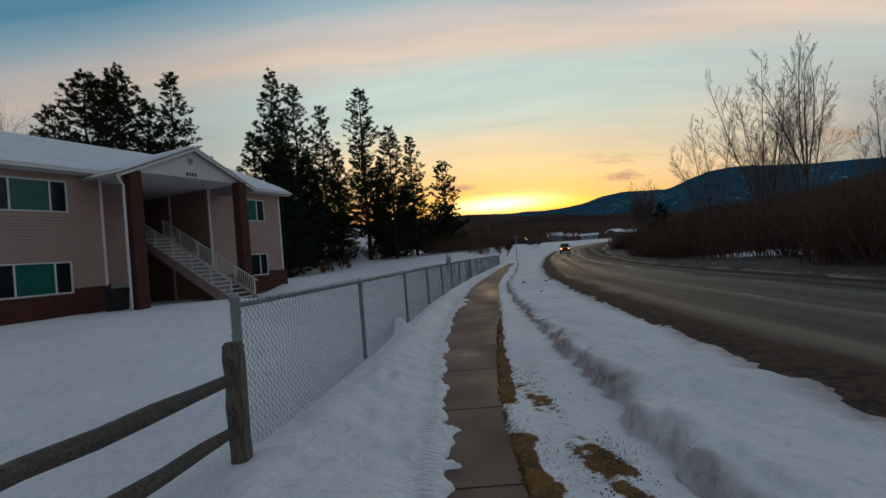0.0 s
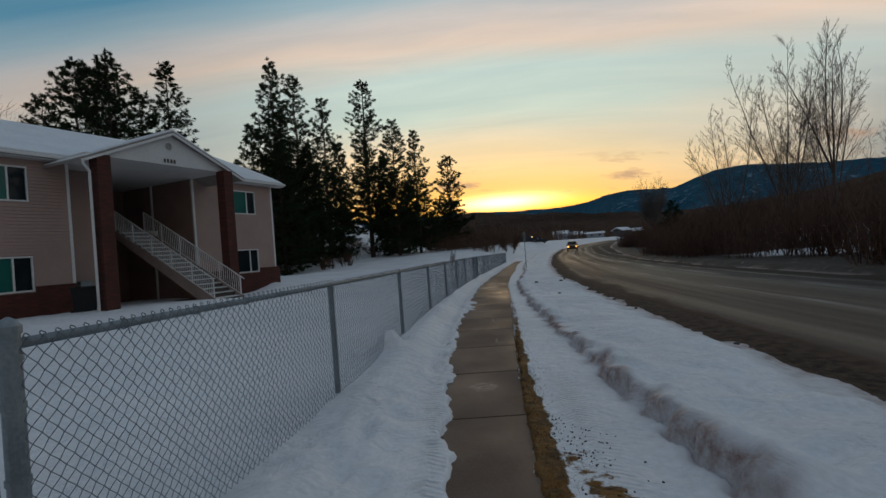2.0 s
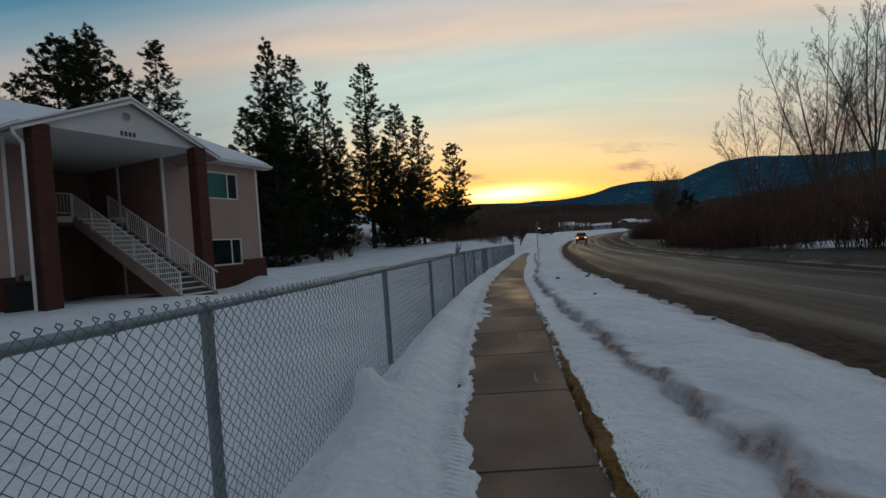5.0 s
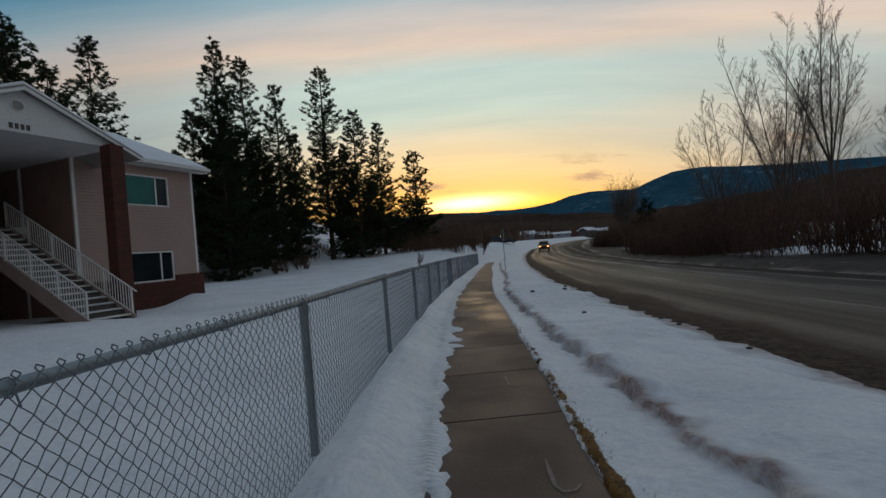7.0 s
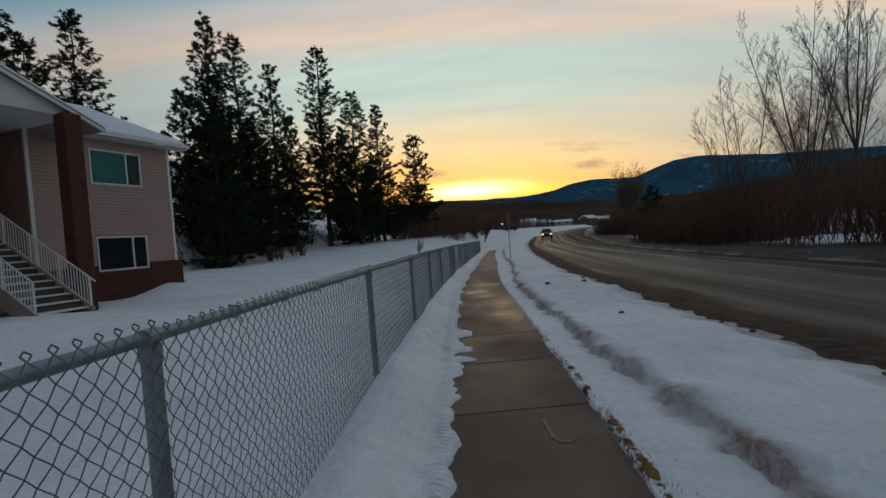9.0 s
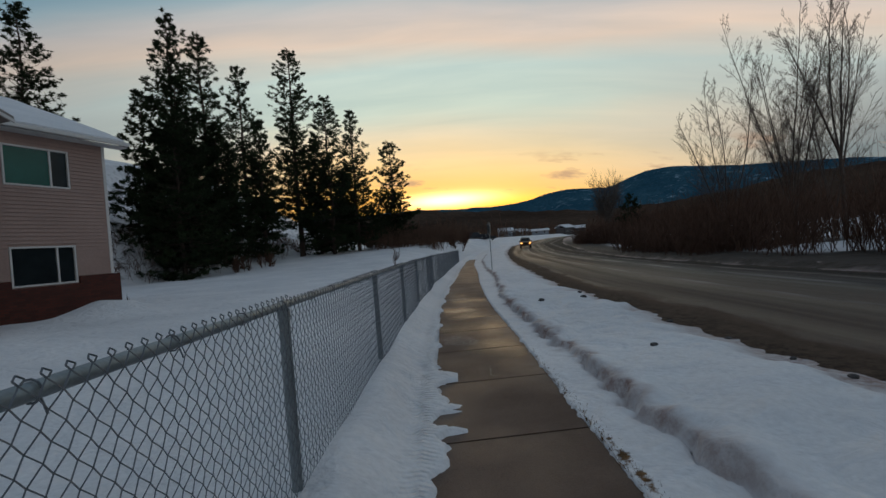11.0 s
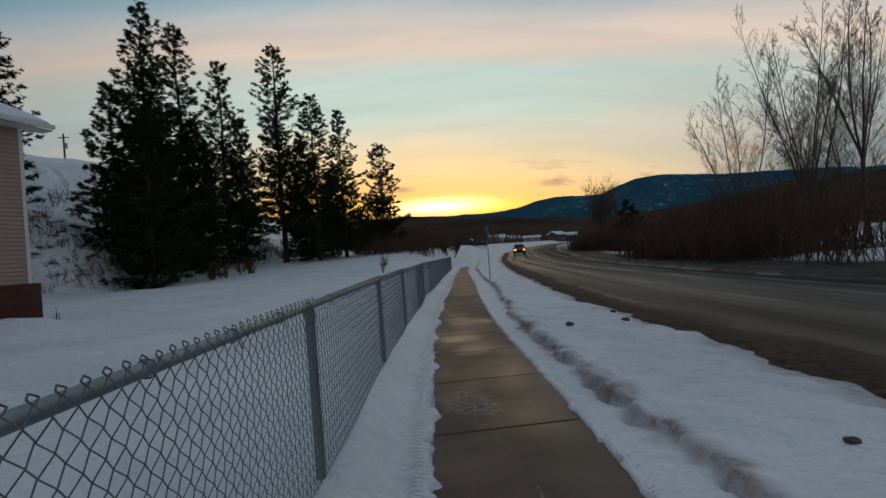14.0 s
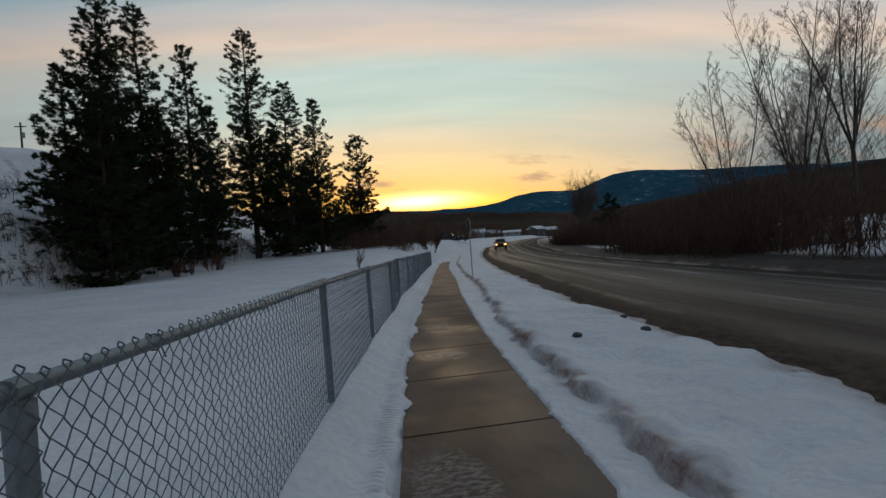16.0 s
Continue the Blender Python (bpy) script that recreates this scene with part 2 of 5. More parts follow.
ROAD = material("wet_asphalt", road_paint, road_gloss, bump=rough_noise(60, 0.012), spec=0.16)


SALT = ((0.31, 6.9, 0.17, 0.22), (1.02, 17.95, 0.30, 0.50), (1.5, 21.4, 0.4, 0.25), (1.7, 24.0, 0.4, 0.3))
MELT = ((1.38, 17.1, 0.42, 0.95), (1.3, 19.0, 0.60, 1.0), (1.5, 21.0, 0.5, 1.0), (2.0, 24.0, 0.5, 1.2))


def spots(t, place, where):
    """How far a place lies inside any of the round stains (x, y, half width, half length)."""
    s = t.n("ShaderNodeSeparateXYZ")
    t.link(place, s.inputs[0])
    ragged = t.math("MULTIPLY", t.math("SUBTRACT", t.noise(t.scaled(place, (1.0, 0.5, 1.0)), 3.2, 6.0, 0.75), 0.5), 4.0)
    most = 0.0
    for x, y, a, b in where:
        dx = t.math("DIVIDE", t.math("SUBTRACT", s.outputs[0], x), a)
        dy = t.math("DIVIDE", t.math("SUBTRACT", s.outputs[1], y), b)
        r = t.math("ADD", t.math("ADD", t.math("MULTIPLY", dx, dx), t.math("MULTIPLY", dy, dy)), ragged)
        most = t.math("MAXIMUM", most, t.ramp(r, [(0.55, 1.0), (1.0, 0.0)]))
    return most


def melt(t, place):
    return t.math("MULTIPLY", spots(t, place, MELT), 0.75)


def slab_paint(t, v):
    place = t.n("ShaderNodeNewGeometry").outputs["Position"]
    c = t.mix(t.ramp(t.noise(place, 1.1, 6.0, 0.6), [(0.35, 0.0), (0.65, 1.0)]), (0.104, 0.064, 0.046), (0.160, 0.105, 0.078))
    c = t.mix(1.0, c, t.ramp(t.noise(place, 70.0, 4.0, 0.7), [(0.3, 0.8), (0.7, 1.15)]), "MULTIPLY")
    c = t.mix(1.0, c, t.ramp(t.n("ShaderNodeObjectInfo").outputs["Random"], [(0.0, 0.86), (1.0, 1.12)]), "MULTIPLY")
    crumbs = t.ramp(t.noise(t.scaled(place, (14, 26, 14)), 1.0, 5.0, 0.7), [(0.45, 0.0), (0.58, 1.0)])
    c = t.mix(melt(t, place), c, (0.048, 0.030, 0.021))
    return t.mix(t.math("MULTIPLY", t.math("MULTIPLY", crumbs, spots(t, place, SALT)), 0.36), c, (0.50, 0.45, 0.41))


def slab_gloss(t, v):
    place = t.n("ShaderNodeNewGeometry").outputs["Position"]
    dry = t.ramp(t.noise(place, 0.8, 4.0), [(0.35, 0.55), (0.62, 0.82)])
    return t.math("SUBTRACT", dry, t.math("MULTIPLY", melt(t, place), 0.16))


SLAB = material("damp_concrete", slab_paint, slab_gloss, bump=rough_noise(110, 0.004), spec=0.32)
GALV = material("galvanised_steel", mottled((0.20, 0.225, 0.235), (0.30, 0.325, 0.335), 9, 60, 0.15), 0.5, metal=0.5, bump=rough_noise(80, 0.001))
WIRE = material("galvanised_wire", mottled((0.10, 0.11, 0.125), (0.15, 0.16, 0.175), 5), 0.5, metal=0.3)


def grain(a, b, along=(6, 6, 60)):
    def paint(t, v):
        n = t.noise(t.scaled(v, along), 1.0, 6.0, 0.6, 0.6)
        c = t.mix(t.ramp(n, [(0.3, 0.0), (0.7, 1.0)]), a, b)
        return t.mix(1.0, c, t.ramp(t.noise(v, 4.0, 4.0), [(0.3, 0.8), (0.7, 1.12)]), "MULTIPLY")
    return paint


OLD_WOOD = material("weathered_timber", grain((0.065, 0.052, 0.040), (0.19, 0.16, 0.13), (40, 40, 5)), 0.85, bump=lambda t, v: t.math("MULTIPLY", t.noise(t.scaled(v, (60, 60, 6)), 1.0, 5.0, 0.6), 0.012))
RAIL_WOOD = material("weathered_rail", grain((0.045, 0.035, 0.028), (0.14, 0.115, 0.095), (5, 50, 50)), 0.85, bump=lambda t, v: t.math("MULTIPLY", t.noise(t.scaled(v, (5, 60, 60)), 1.0, 5.0, 0.6), 0.012))
SIDING = material("beige_siding", mottled((0.34, 0.222, 0.185), (0.40, 0.265, 0.222), 0.7, 25, 0.1), 0.62)
SOFFIT = material("soffit_white", mottled((0.56, 0.53, 0.51), (0.64, 0.61, 0.58), 1.2, 20, 0.08), 0.6)
TRIM = material("white_trim", mottled((0.62, 0.58, 0.55), (0.70, 0.66, 0.63), 2.0, 20, 0.1), 0.5)
STAIR_PAINT = material("painted_stringer", mottled((0.27, 0.185, 0.155), (0.33, 0.23, 0.195), 1.5, 20, 0.12), 0.6)
DARK_DOOR = material("dark_door", mottled((0.05, 0.035, 0.03), (0.07, 0.05, 0.042), 2.0), 0.5)
FASCIA = material("fascia_board", mottled((0.20, 0.17, 0.155), (0.26, 0.22, 0.2), 1.5), 0.55)


def brick_paint(t, v):
    k = t.n("ShaderNodeTexBrick", Scale=1.0)
    t.link(t.scaled(v, (1, 1, 1), rot=(radians(90), 0, 0)), k.inputs["Vector"])
    k.inputs["Brick Width"].default_value, k.inputs["Row Height"].default_value, k.inputs["Mortar Size"].default_value = 0.21, 0.075, 0.008
    k.inputs["Color1"].default_value, k.inputs["Color2"].default_value = (0.100, 0.019, 0.009, 1), (0.058, 0.012, 0.006, 1)
    k.inputs["Mortar"].default_value = (0.050, 0.020, 0.014, 1)
    return t.mix(1.0, k.outputs[0], t.ramp(t.noise(v, 1.5, 5.0), [(0.3, 0.8), (0.7, 1.15)]), "MULTIPLY")


BRICK = material("red_brick", brick_paint, 0.85, bump=rough_noise(30, 0.006))
# teal sky reflection is painted into the pane's base colour
GLASS = material("sky_tinted_glass", mottled((0.010, 0.085, 0.068), (0.02, 0.13, 0.105), 0.8), 0.1, spec=0.35)
DARK_GLASS = material("dark_window_glass", mottled((0.008, 0.012, 0.014), (0.016, 0.022, 0.024), 1.5), 0.1, spec=0.3)
BARK = material("pine_bark", grain((0.028, 0.018, 0.013), (0.075, 0.048, 0.034), (14, 14, 2)), 0.95)
NEEDLES = material("pine_needles", mottled((0.016, 0.025, 0.012), (0.040, 0.056, 0.025), 0.7, 3, 0.3, "island"), 0.85, spec=0.1)
PALE_BARK = material("pale_bark", grain((0.075, 0.058, 0.048), (0.15, 0.118, 0.10), (9, 9, 2)), 0.9)
FAR_TWIGS = material("valley_twigs", mottled((0.075, 0.042, 0.030), (0.15, 0.090, 0.062), 0.05, 3, 0.3, "island"), 0.95, spec=0.1)
TWIGS = material("bare_twigs", mottled((0.080, 0.044, 0.032), (0.160, 0.094, 0.068), 0.12, 3, 0.3, "island"), 0.95, spec=0.1)
STONE = material("grey_stone", mottled((0.05, 0.045, 0.045), (0.10, 0.09, 0.088), 12, 60, 0.3), 0.9)


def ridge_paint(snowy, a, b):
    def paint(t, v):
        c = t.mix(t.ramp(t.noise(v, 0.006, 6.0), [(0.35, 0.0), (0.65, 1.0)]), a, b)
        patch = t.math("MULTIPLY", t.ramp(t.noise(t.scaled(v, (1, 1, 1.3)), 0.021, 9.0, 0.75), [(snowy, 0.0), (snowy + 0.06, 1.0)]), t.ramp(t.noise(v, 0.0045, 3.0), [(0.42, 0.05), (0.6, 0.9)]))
        # snow patch colour includes the blue tint of haze
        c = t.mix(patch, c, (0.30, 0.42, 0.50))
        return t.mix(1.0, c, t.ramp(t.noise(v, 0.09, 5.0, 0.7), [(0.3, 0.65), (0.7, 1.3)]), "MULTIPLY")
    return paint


# blue of the distant haze is painted into the mountain's own colours
MOUNTAIN = material("hazed_mountain", ridge_paint(0.555, (0.022, 0.075, 0.115), (0.040, 0.105, 0.145)), 0.95, spec=0.0)
WOODED = material("wooded_foothill", ridge_paint(0.72, (0.045, 0.031, 0.024), (0.085, 0.058, 0.043)), 0.95, spec=0.0)

# ---------------------------------------------------------------- mesh helpers


def mesh_of(name, bm, mat, smooth=False):
    me = bpy.data.meshes.new(name)
    bm.to_mesh(me)
    bm.free()
    for mm in (mat if isinstance(mat, (list, tuple)) else [mat]):
        me.materials.append(mm)
    if smooth:
        me.shade_smooth()
    return me


def part(name, bm, mat, parent, label="", smooth=False):
    ob = new(name, mesh_of(name, bm, mat, smooth))
    ob.parent = parent
    if label:
        tagged(ob, label)
    return ob


def thing(name, m, label, category, group="", kind=""):
    e = new(name)
    e.empty_display_size = 0.2
    e.matrix_world = m
    return tagged(e, label, category, group, kind)


def box(bm, x0, y0, z0, x1, y1, z1, bevel=0.0):
    r = bmesh.ops.create_cube(bm, size=1.0)
    vs = r["verts"]
    for v in vs:
        v.co = Vector((x0 + (v.co.x + 0.5) * (x1 - x0), y0 + (v.co.y + 0.5) * (y1 - y0), z0 + (v.co.z + 0.5) * (z1 - z0)))
    if bevel:
        es = list({e for v in vs for e in v.link_edges})
        bmesh.ops.bevel(bm, geom=es, offset=bevel, segments=2, affect="EDGES", profile=0.5)
    return vs


def boxed(*dims, bevel=0.0):
    bm = bmesh.new()
    box(bm, *dims, bevel=bevel)
    return bm


def prism(bm, outline, y0, y1):
    """A solid whose outline in x and z runs from y0 to y1."""
    a = [bm.verts.new((x, y0, z)) for x, z in outline]
    b = [bm.verts.new((x, y1, z)) for x, z in outline]
    bm.faces.new(a)
    bm.faces.new(b[::-1])
    n = len(a)
    for i in range(n):
        bm.faces.new((a[i], b[i], b[(i + 1) % n], a[(i + 1) % n]))
    bmesh.ops.recalc_face_normals(bm, faces=bm.faces[:])
    return bm


def tube(bm, pts, radii, sides=6, closed=True):
    """A tube through pts."""
    rings = []
    pts = [Vector(p) for p in pts]
    for i, p in enumerate(pts):
        d = (pts[min(i + 1, len(pts) - 1)] - pts[max(i - 1, 0)]).normalized()
        a = d.cross(Vector((0.31, 0.17, 0.93)) if abs(d.z) < 0.9 else Vector((1, 0.1, 0))).normalized()
        b = d.cross(a)
        r = radii[i] if isinstance(radii, (list, tuple)) else radii
        rings.append([bm.verts.new(p + r * (math.cos(k * math.tau / sides) * a + math.sin(k * math.tau / sides) * b)) for k in range(sides)])
    for r0, r1 in zip(rings, rings[1:]):
        for k in range(sides):
            bm.faces.new((r0[k], r0[(k + 1) % sides], r1[(k + 1) % sides], r1[k]))
    if closed:
        bm.faces.new(rings[0][::-1])
        bm.faces.new(rings[-1])
    return bm


class Soup:
    """Vertices and faces gathered quickly, for meshes with very many small pieces."""

    def __init__(self):
        self.v, self.f = [], []

    def stick(self, a, b, r0, r1, sides=3):
        d = (b - a)
        if d.length < 1e-6:
            return
        d.normalize()
        p = d.cross(Vector((0.3, 0.2, 0.93)) if abs(d.z) < 0.9 else Vector((1, 0.1, 0))).normalized()
        q = d.cross(p)
        k = len(self.v)
        for c, r in ((a, r0), (b, r1)):
            for i in range(sides):
                w = i * math.tau / sides
                self.v.append(c + r * (math.cos(w) * p + math.sin(w) * q))
        for i in range(sides):
            j = (i + 1) % sides
            self.f.append((k + i, k + j, k + sides + j, k + sides + i))

    def tri(self, a, b, c):
        k = len(self.v)
        self.v += [a, b, c]
        self.f.append((k, k + 1, k + 2))

    def mesh(self, name, mat, smooth=False):
        me = bpy.data.meshes.new(name)
        me.from_pydata([tuple(v) for v in self.v], [], self.f)
        me.materials.append(mat)
        if smooth:
            me.shade_smooth()
        return me


def lattice(x, y, seed=0):
    """Smooth value noise on arrays, between 0 and 1."""
    x, y = np.asarray(x, float), np.asarray(y, float)
    xi, yi = np.floor(x).astype(np.int64), np.floor(y).astype(np.int64)
    fx, fy = x - xi, y - yi
    fx, fy = fx * fx * (3 - 2 * fx), fy * fy * (3 - 2 * fy)

    def h(i, j):
        n = (i * 374761393 + j * 668265263 + seed * 974634777) & 0x7FFFFFFF
        n = ((n ^ (n >> 13)) * 1274126177) & 0x7FFFFFFF
        return ((n ^ (n >> 16)) & 0xFFFF) / 65535.0

    return (h(xi, yi) * (1 - fx) + h(xi + 1, yi) * fx) * (1 - fy) + (h(xi, yi + 1) * (1 - fx) + h(xi + 1, yi + 1) * fx) * fy


def fractal(x, y, seed=0, octaves=4):
    total, amp, norm = 0.0, 1.0, 0.0
    for o in range(octaves):
        total = total + amp * lattice(x * 2 ** o, y * 2 ** o, seed + o)
        norm += amp
        amp *= 0.5
    return total / norm


def step(a, b, x):
    t = np.clip((x - a) / (b - a), 0, 1)
    return t * t * (3 - 2 * t)


# ---------------------------------------------------------------- the lie of the land
SLOPE = 0.0118


def along(pairs):
    ys, xs = zip(*pairs)
    xs, ys = np.array(xs), np.array(ys)

    def f(y):
        y = np.asarray(y, float)
        # a smooth line through the marks
        return (np.interp(y - 1.2, ys, xs) + 2 * np.interp(y, ys, xs) + np.interp(y + 1.2, ys, xs)) / 4
    return f


walk_left = along([(-40, -0.6), (-5, -0.18), (3, -0.06), (6.3, -0.09), (8, -0.05), (11.2, 0.09), (15, 0.42), (18, 0.65), (20, 0.89), (21.5, 1.06), (25, 1.55), (28.5, 2.05), (33.8, 3.0), (39, 3.8), (48, 5.3), (58, 7.0), (75, 10.5), (100, 17), (160, 40), (3000, 1500)])
walk_right = along([(-40, 0.1), (-5, 0.42), (3, 0.45), (4.8, 0.50), (7.4, 0.76), (9.2, 0.94), (12.2, 1.30), (15, 1.60), (18, 1.95), (20.2, 2.14), (23, 2.46), (25, 2.72), (30, 3.45), (36, 4.45), (48, 6.2), (58, 7.9), (75, 11.3), (100, 18), (160, 41), (3000, 1501)])
trough = along([(-40, 1.0), (-5, 1.42), (2.8, 1.50), (7.0, 1.60), (10.5, 1.82), (13, 1.92), (15.3, 2.07), (18.4, 2.36), (20, 2.45), (22.8, 2.82), (25.7, 3.33), (27.5, 3.65), (31.4, 4.4), (40, 5.6), (58, 8.6), (75, 12.2), (100, 19), (160, 42), (3000, 1502)])
road_left = along([(-40, 2.5), (-5, 3.35), (3.7, 3.62), (7.2, 3.88), (10, 4.03), (15.5, 4.5), (19, 4.85), (26, 5.6), (42, 8.4), (57, 11.4), (75, 15.2), (85, 17.8), (108, 24), (160, 45), (3000, 1506)])
road_right = along([(-40, 9.5), (-5, 10.8), (12.6, 11.7), (18.4, 12.3), (29, 13.4), (43, 16.0), (59, 20.4), (73, 24.5), (84, 27.5), (103, 33), (162, 54), (3000, 1518)])
foot_of_hill = along([(-40, -36), (20, -33), (40, -28), (50, -22.5), (57, -16.8), (65, -15.5), (75, -11.5), (90, -8), (120, -4), (200, 0), (3000, 500)])
yard_level = along([(-40, 0.3), (0, 0.0), (10, 0.08), (18, 0.12), (27, -0.12), (40, -0.22), (55, -0.15), (66, 0.5), (74, 1.0), (90, 1.6), (120, 1.8), (3000, 1.8)])


def fence_x(y):
    return walk_left(y) - 0.66 - 0.95 * (1 - step(-2, 12, y)) + 0.05


def plane_z(y):
    y = np.asarray(y, float)
    return -SLOPE * np.minimum(y, 60) + 0.02 * np.clip(y - 70, 0, 120) * 0.5


def land(x, y):
    """Height of the ground before snow, walk and road are laid on it."""
    x, y = np.asarray(x, float), np.asarray(y, float)
    base = plane_z(y)
    f = fence_x(y)
    inside = step(0.5, 8.0, f - x)
    z = base * (1 - inside) + yard_level(y) * inside
    d = np.clip(foot_of_hill(y) - x, 0, None)
    bank = np.interp(d, [0, 2, 6, 14, 24, 34, 60, 300], [0, 1.1, 3.6, 8.0, 13.2, 16.2, 17.5, 20])
    fade = np.interp(y, [-40, 20, 66, 85, 110, 160, 220], [1, 1, 1, 0.6, 0.35, 0.2, 0.0])
    fade = np.maximum(fade, step(-22, -36, x) * step(260, 130, y))
    bank = bank * fade
    rough = (fractal(x / 5, y / 5, 3) - 0.5) * np.clip(d / 6, 0, 1) * 2.2
    return z + bank + rough


SURFACE = []


def clearing(x, y):
    """1 inside the snowy gap in the thicket beyond the road, 0 outside it."""
    return step(1.15, 0.75, ((np.asarray(x, float) - 25.0) / 8.5) ** 2 + ((np.asarray(y, float) - 30.5) / 6.0) ** 2)




def snow_z(x, y):
    """Height of the snow or bare verge as it was laid."""
    rows, X, z = SURFACE
    i = int(np.argmin(np.abs(rows - y)))
    return float(np.interp(x, X[i], z[i]))


def ground_sheet():
    rows = np.concatenate([np.arange(-40, -4, 3.0), np.arange(-4, 1.5, 0.25), np.arange(1.5, 24, 0.055), np.arange(24, 34, 0.15), np.arange(34, 66, 0.5), np.arange(66, 130, 2.5),
                           np.array([130, 150, 180, 220, 280, 360, 500, 700, 1000, 1500, 2200, 3000.0])])
    left = -np.concatenate([np.array([3000, 1800, 1000, 600, 350, 220, 150, 120, 100, 85]), np.arange(74, 26, -2.0), np.arange(26, 6, -0.8), np.arange(6, 2, -0.2), np.arange(2, 0.05, -0.09)])
    right = np.concatenate([np.arange(0.15, 3, 0.25), np.arange(3, 20, 1.2), np.array([22, 26, 32, 40, 50, 65, 85, 120, 170, 250, 400, 700, 1200, 2000, 3000])])
    cols = [("fence", left)]
    cols.append((("fence", "wl"), np.linspace(0, 0.80, 16)))
    cols.append(("wl", np.linspace(-0.12, 0.12, 17)))
    cols.append((("wl", "wr"), np.linspace(0.3, 0.7, 3)))
    cols.append(("wr", np.linspace(-0.10, 0.12, 12)))
    cols.append((("wr", "tr"), np.linspace(0.18, 0.86, 14)))
    cols.append(("tr", np.linspace(-0.10, 0.5, 26)))
    cols.append((("tr", "rl"), np.linspace(0.28, 0.9, 18)))
    cols.append(("rl", np.linspace(-0.12, 0.3, 9)))
    cols.append((("rl", "rr"), np.linspace(0.1, 0.95, 8)))
    cols.append(("rr", right))
    Y = rows
    A = {"fence": fence_x(Y), "wl": walk_left(Y), "wr": walk_right(Y), "tr": trough(Y), "rl": road_left(Y), "rr": road_right(Y)}
    X = []
    for key, vals in cols:
        for v in vals:
            X.append(A[key[0]] * (1 - v) + A[key[1]] * v if isinstance(key, tuple) else A[key] + v)
    X = np.sort(np.array(X).T, axis=1)
    Y = np.repeat(rows[:, None], X.shape[1], 1)
    wl, wr, tr, rl, rr = (A[k][:, None] for k in ("wl", "wr", "tr", "rl", "rr"))
    fe = A["fence"][:, None]
    z = land(X, Y)
    near = step(70, 40, Y)
    n_low, n_mid, n_fine = fractal(X / 1.3, Y / 1.3, 11), fractal(X * 2.2, Y * 2.2, 17), fractal(X * 7, Y * 7, 23)
    # snow to the left of the walk, and the yard
    edge_l = (fractal(X * 0 + 3, Y * 2.2, 31) - 0.5) * 0.20 + (fractal(X * 0 + 5, Y * 8, 37) - 0.5) * 0.10 + (lattice(X * 0 + 5, Y * 17, 38) - 0.5) * 0.05 * step(4, 8, Y)
    edge_l = edge_l + 0.17 * step(0.56, 0.70, fractal(X * 0 + 8, Y * 2.9, 33, 2)) * step(13.2, 14.6, Y) * step(18.4, 17.0, Y)
    for cy, reach, wide in ((3.05, 0.15, 0.055), (3.76, 0.11, 0.06), (4.12, 0.05, 0.10)):
        edge_l = edge_l + reach * np.exp(-((Y - cy) / wide) ** 4)
    on_left = 1 - step(-0.03, 0.025, X - wl - edge_l)
    deep = 0.035 + 0.05 * step(0.1, 0.6, wl - X) + (n_low - 0.5) * 0.10 * step(0.15, 0.6, wl - X) + (n_mid - 0.5) * 0.035
    snow_l = deep * on_left - 0.05 * (1 - on_left)
    # drift along the foot of the fence
    snow_l = snow_l + 0.05 * np.exp(-((X - fe - 0.1) / 0.22) ** 2) * on_left * near
    snow_l = snow_l + np.interp(Y, [5, 9, 12, 20, 34], [0, 0.05, 0.11, 0.09, 0.05]) * step(0.12, 0.62, wl - X) * step(1.6, 0.7, wl - X) * on_left
    # to the right: trampled verge, then the ridge that the ploughs left
    edge_r = (fractal(X * 0 + 7, Y * 3, 41) - 0.5) * 0.06 + (lattice(X * 0 + 9, Y * 16, 42) - 0.5) * 0.05
    on_right = step(-0.02, 0.02, X - wr - edge_r)
    wig = (fractal(X * 0 + 2, Y * 0.8, 43) - 0.5) * 0.16 + (fractal(X * 0.5 + 2, Y * 2.1, 47, 2) - 0.5) * 0.36 * step(9, 3, Y) + (fractal(X * 4, Y * 4.6, 48, 2) - 0.5) * 0.20 + (lattice(X * 9, Y * 9.5, 49) - 0.5) * 0.06
    d = X - tr - wig
    lumps = fractal(X * 2.4, Y * 2.0, 53, 2)
    verge = 0.012 + 0.03 * (n_mid - 0.4)
    rise = 0.07 + 0.03 * step(10, 5, Y) + 0.14 * (lumps - 0.5) * step(12, 2, Y) + 0.06 * (lumps - 0.5)
    ridge = rise * step(-0.005, 0.065, d) + (0.01 + (0.045 + 0.05 * step(9, 5, Y)) * step(0.42, 0.7, lumps)) * np.exp(-((d - 0.22) / 0.17) ** 2) * step(-0.005, 0.07, d) - 0.05 * np.exp(-((d + 0.01) / 0.026) ** 2) * step(0.42, 0.6, lumps)
    mound = ridge + (n_low - 0.5) * 0.15 * step(0.2, 0.8, d) + (n_mid - 0.5) * 0.06 * step(0.0, 0.3, d) - 0.05 * step(0.60, 0.75, fractal(X * 1.5 + 9, Y * 0.9, 73, 2)) * step(0.3, 0.7, d)
    fall = step(0.0, 1.0, (rl - X + (n_low - 0.5) * 0.55 + (n_mid - 0.5) * 0.45) / 0.9)
    snow_r = (verge + mound) * fall - 0.06 * (1 - fall)
    over = step(-0.1, 0.7, X - rr + (n_low - 0.5) * 0.5)
    snow_far = 0.12 * over + (n_low - 0.5) * 0.16 * over
    mid = (X > wr - 0.2) & (X < rl + 0.35)
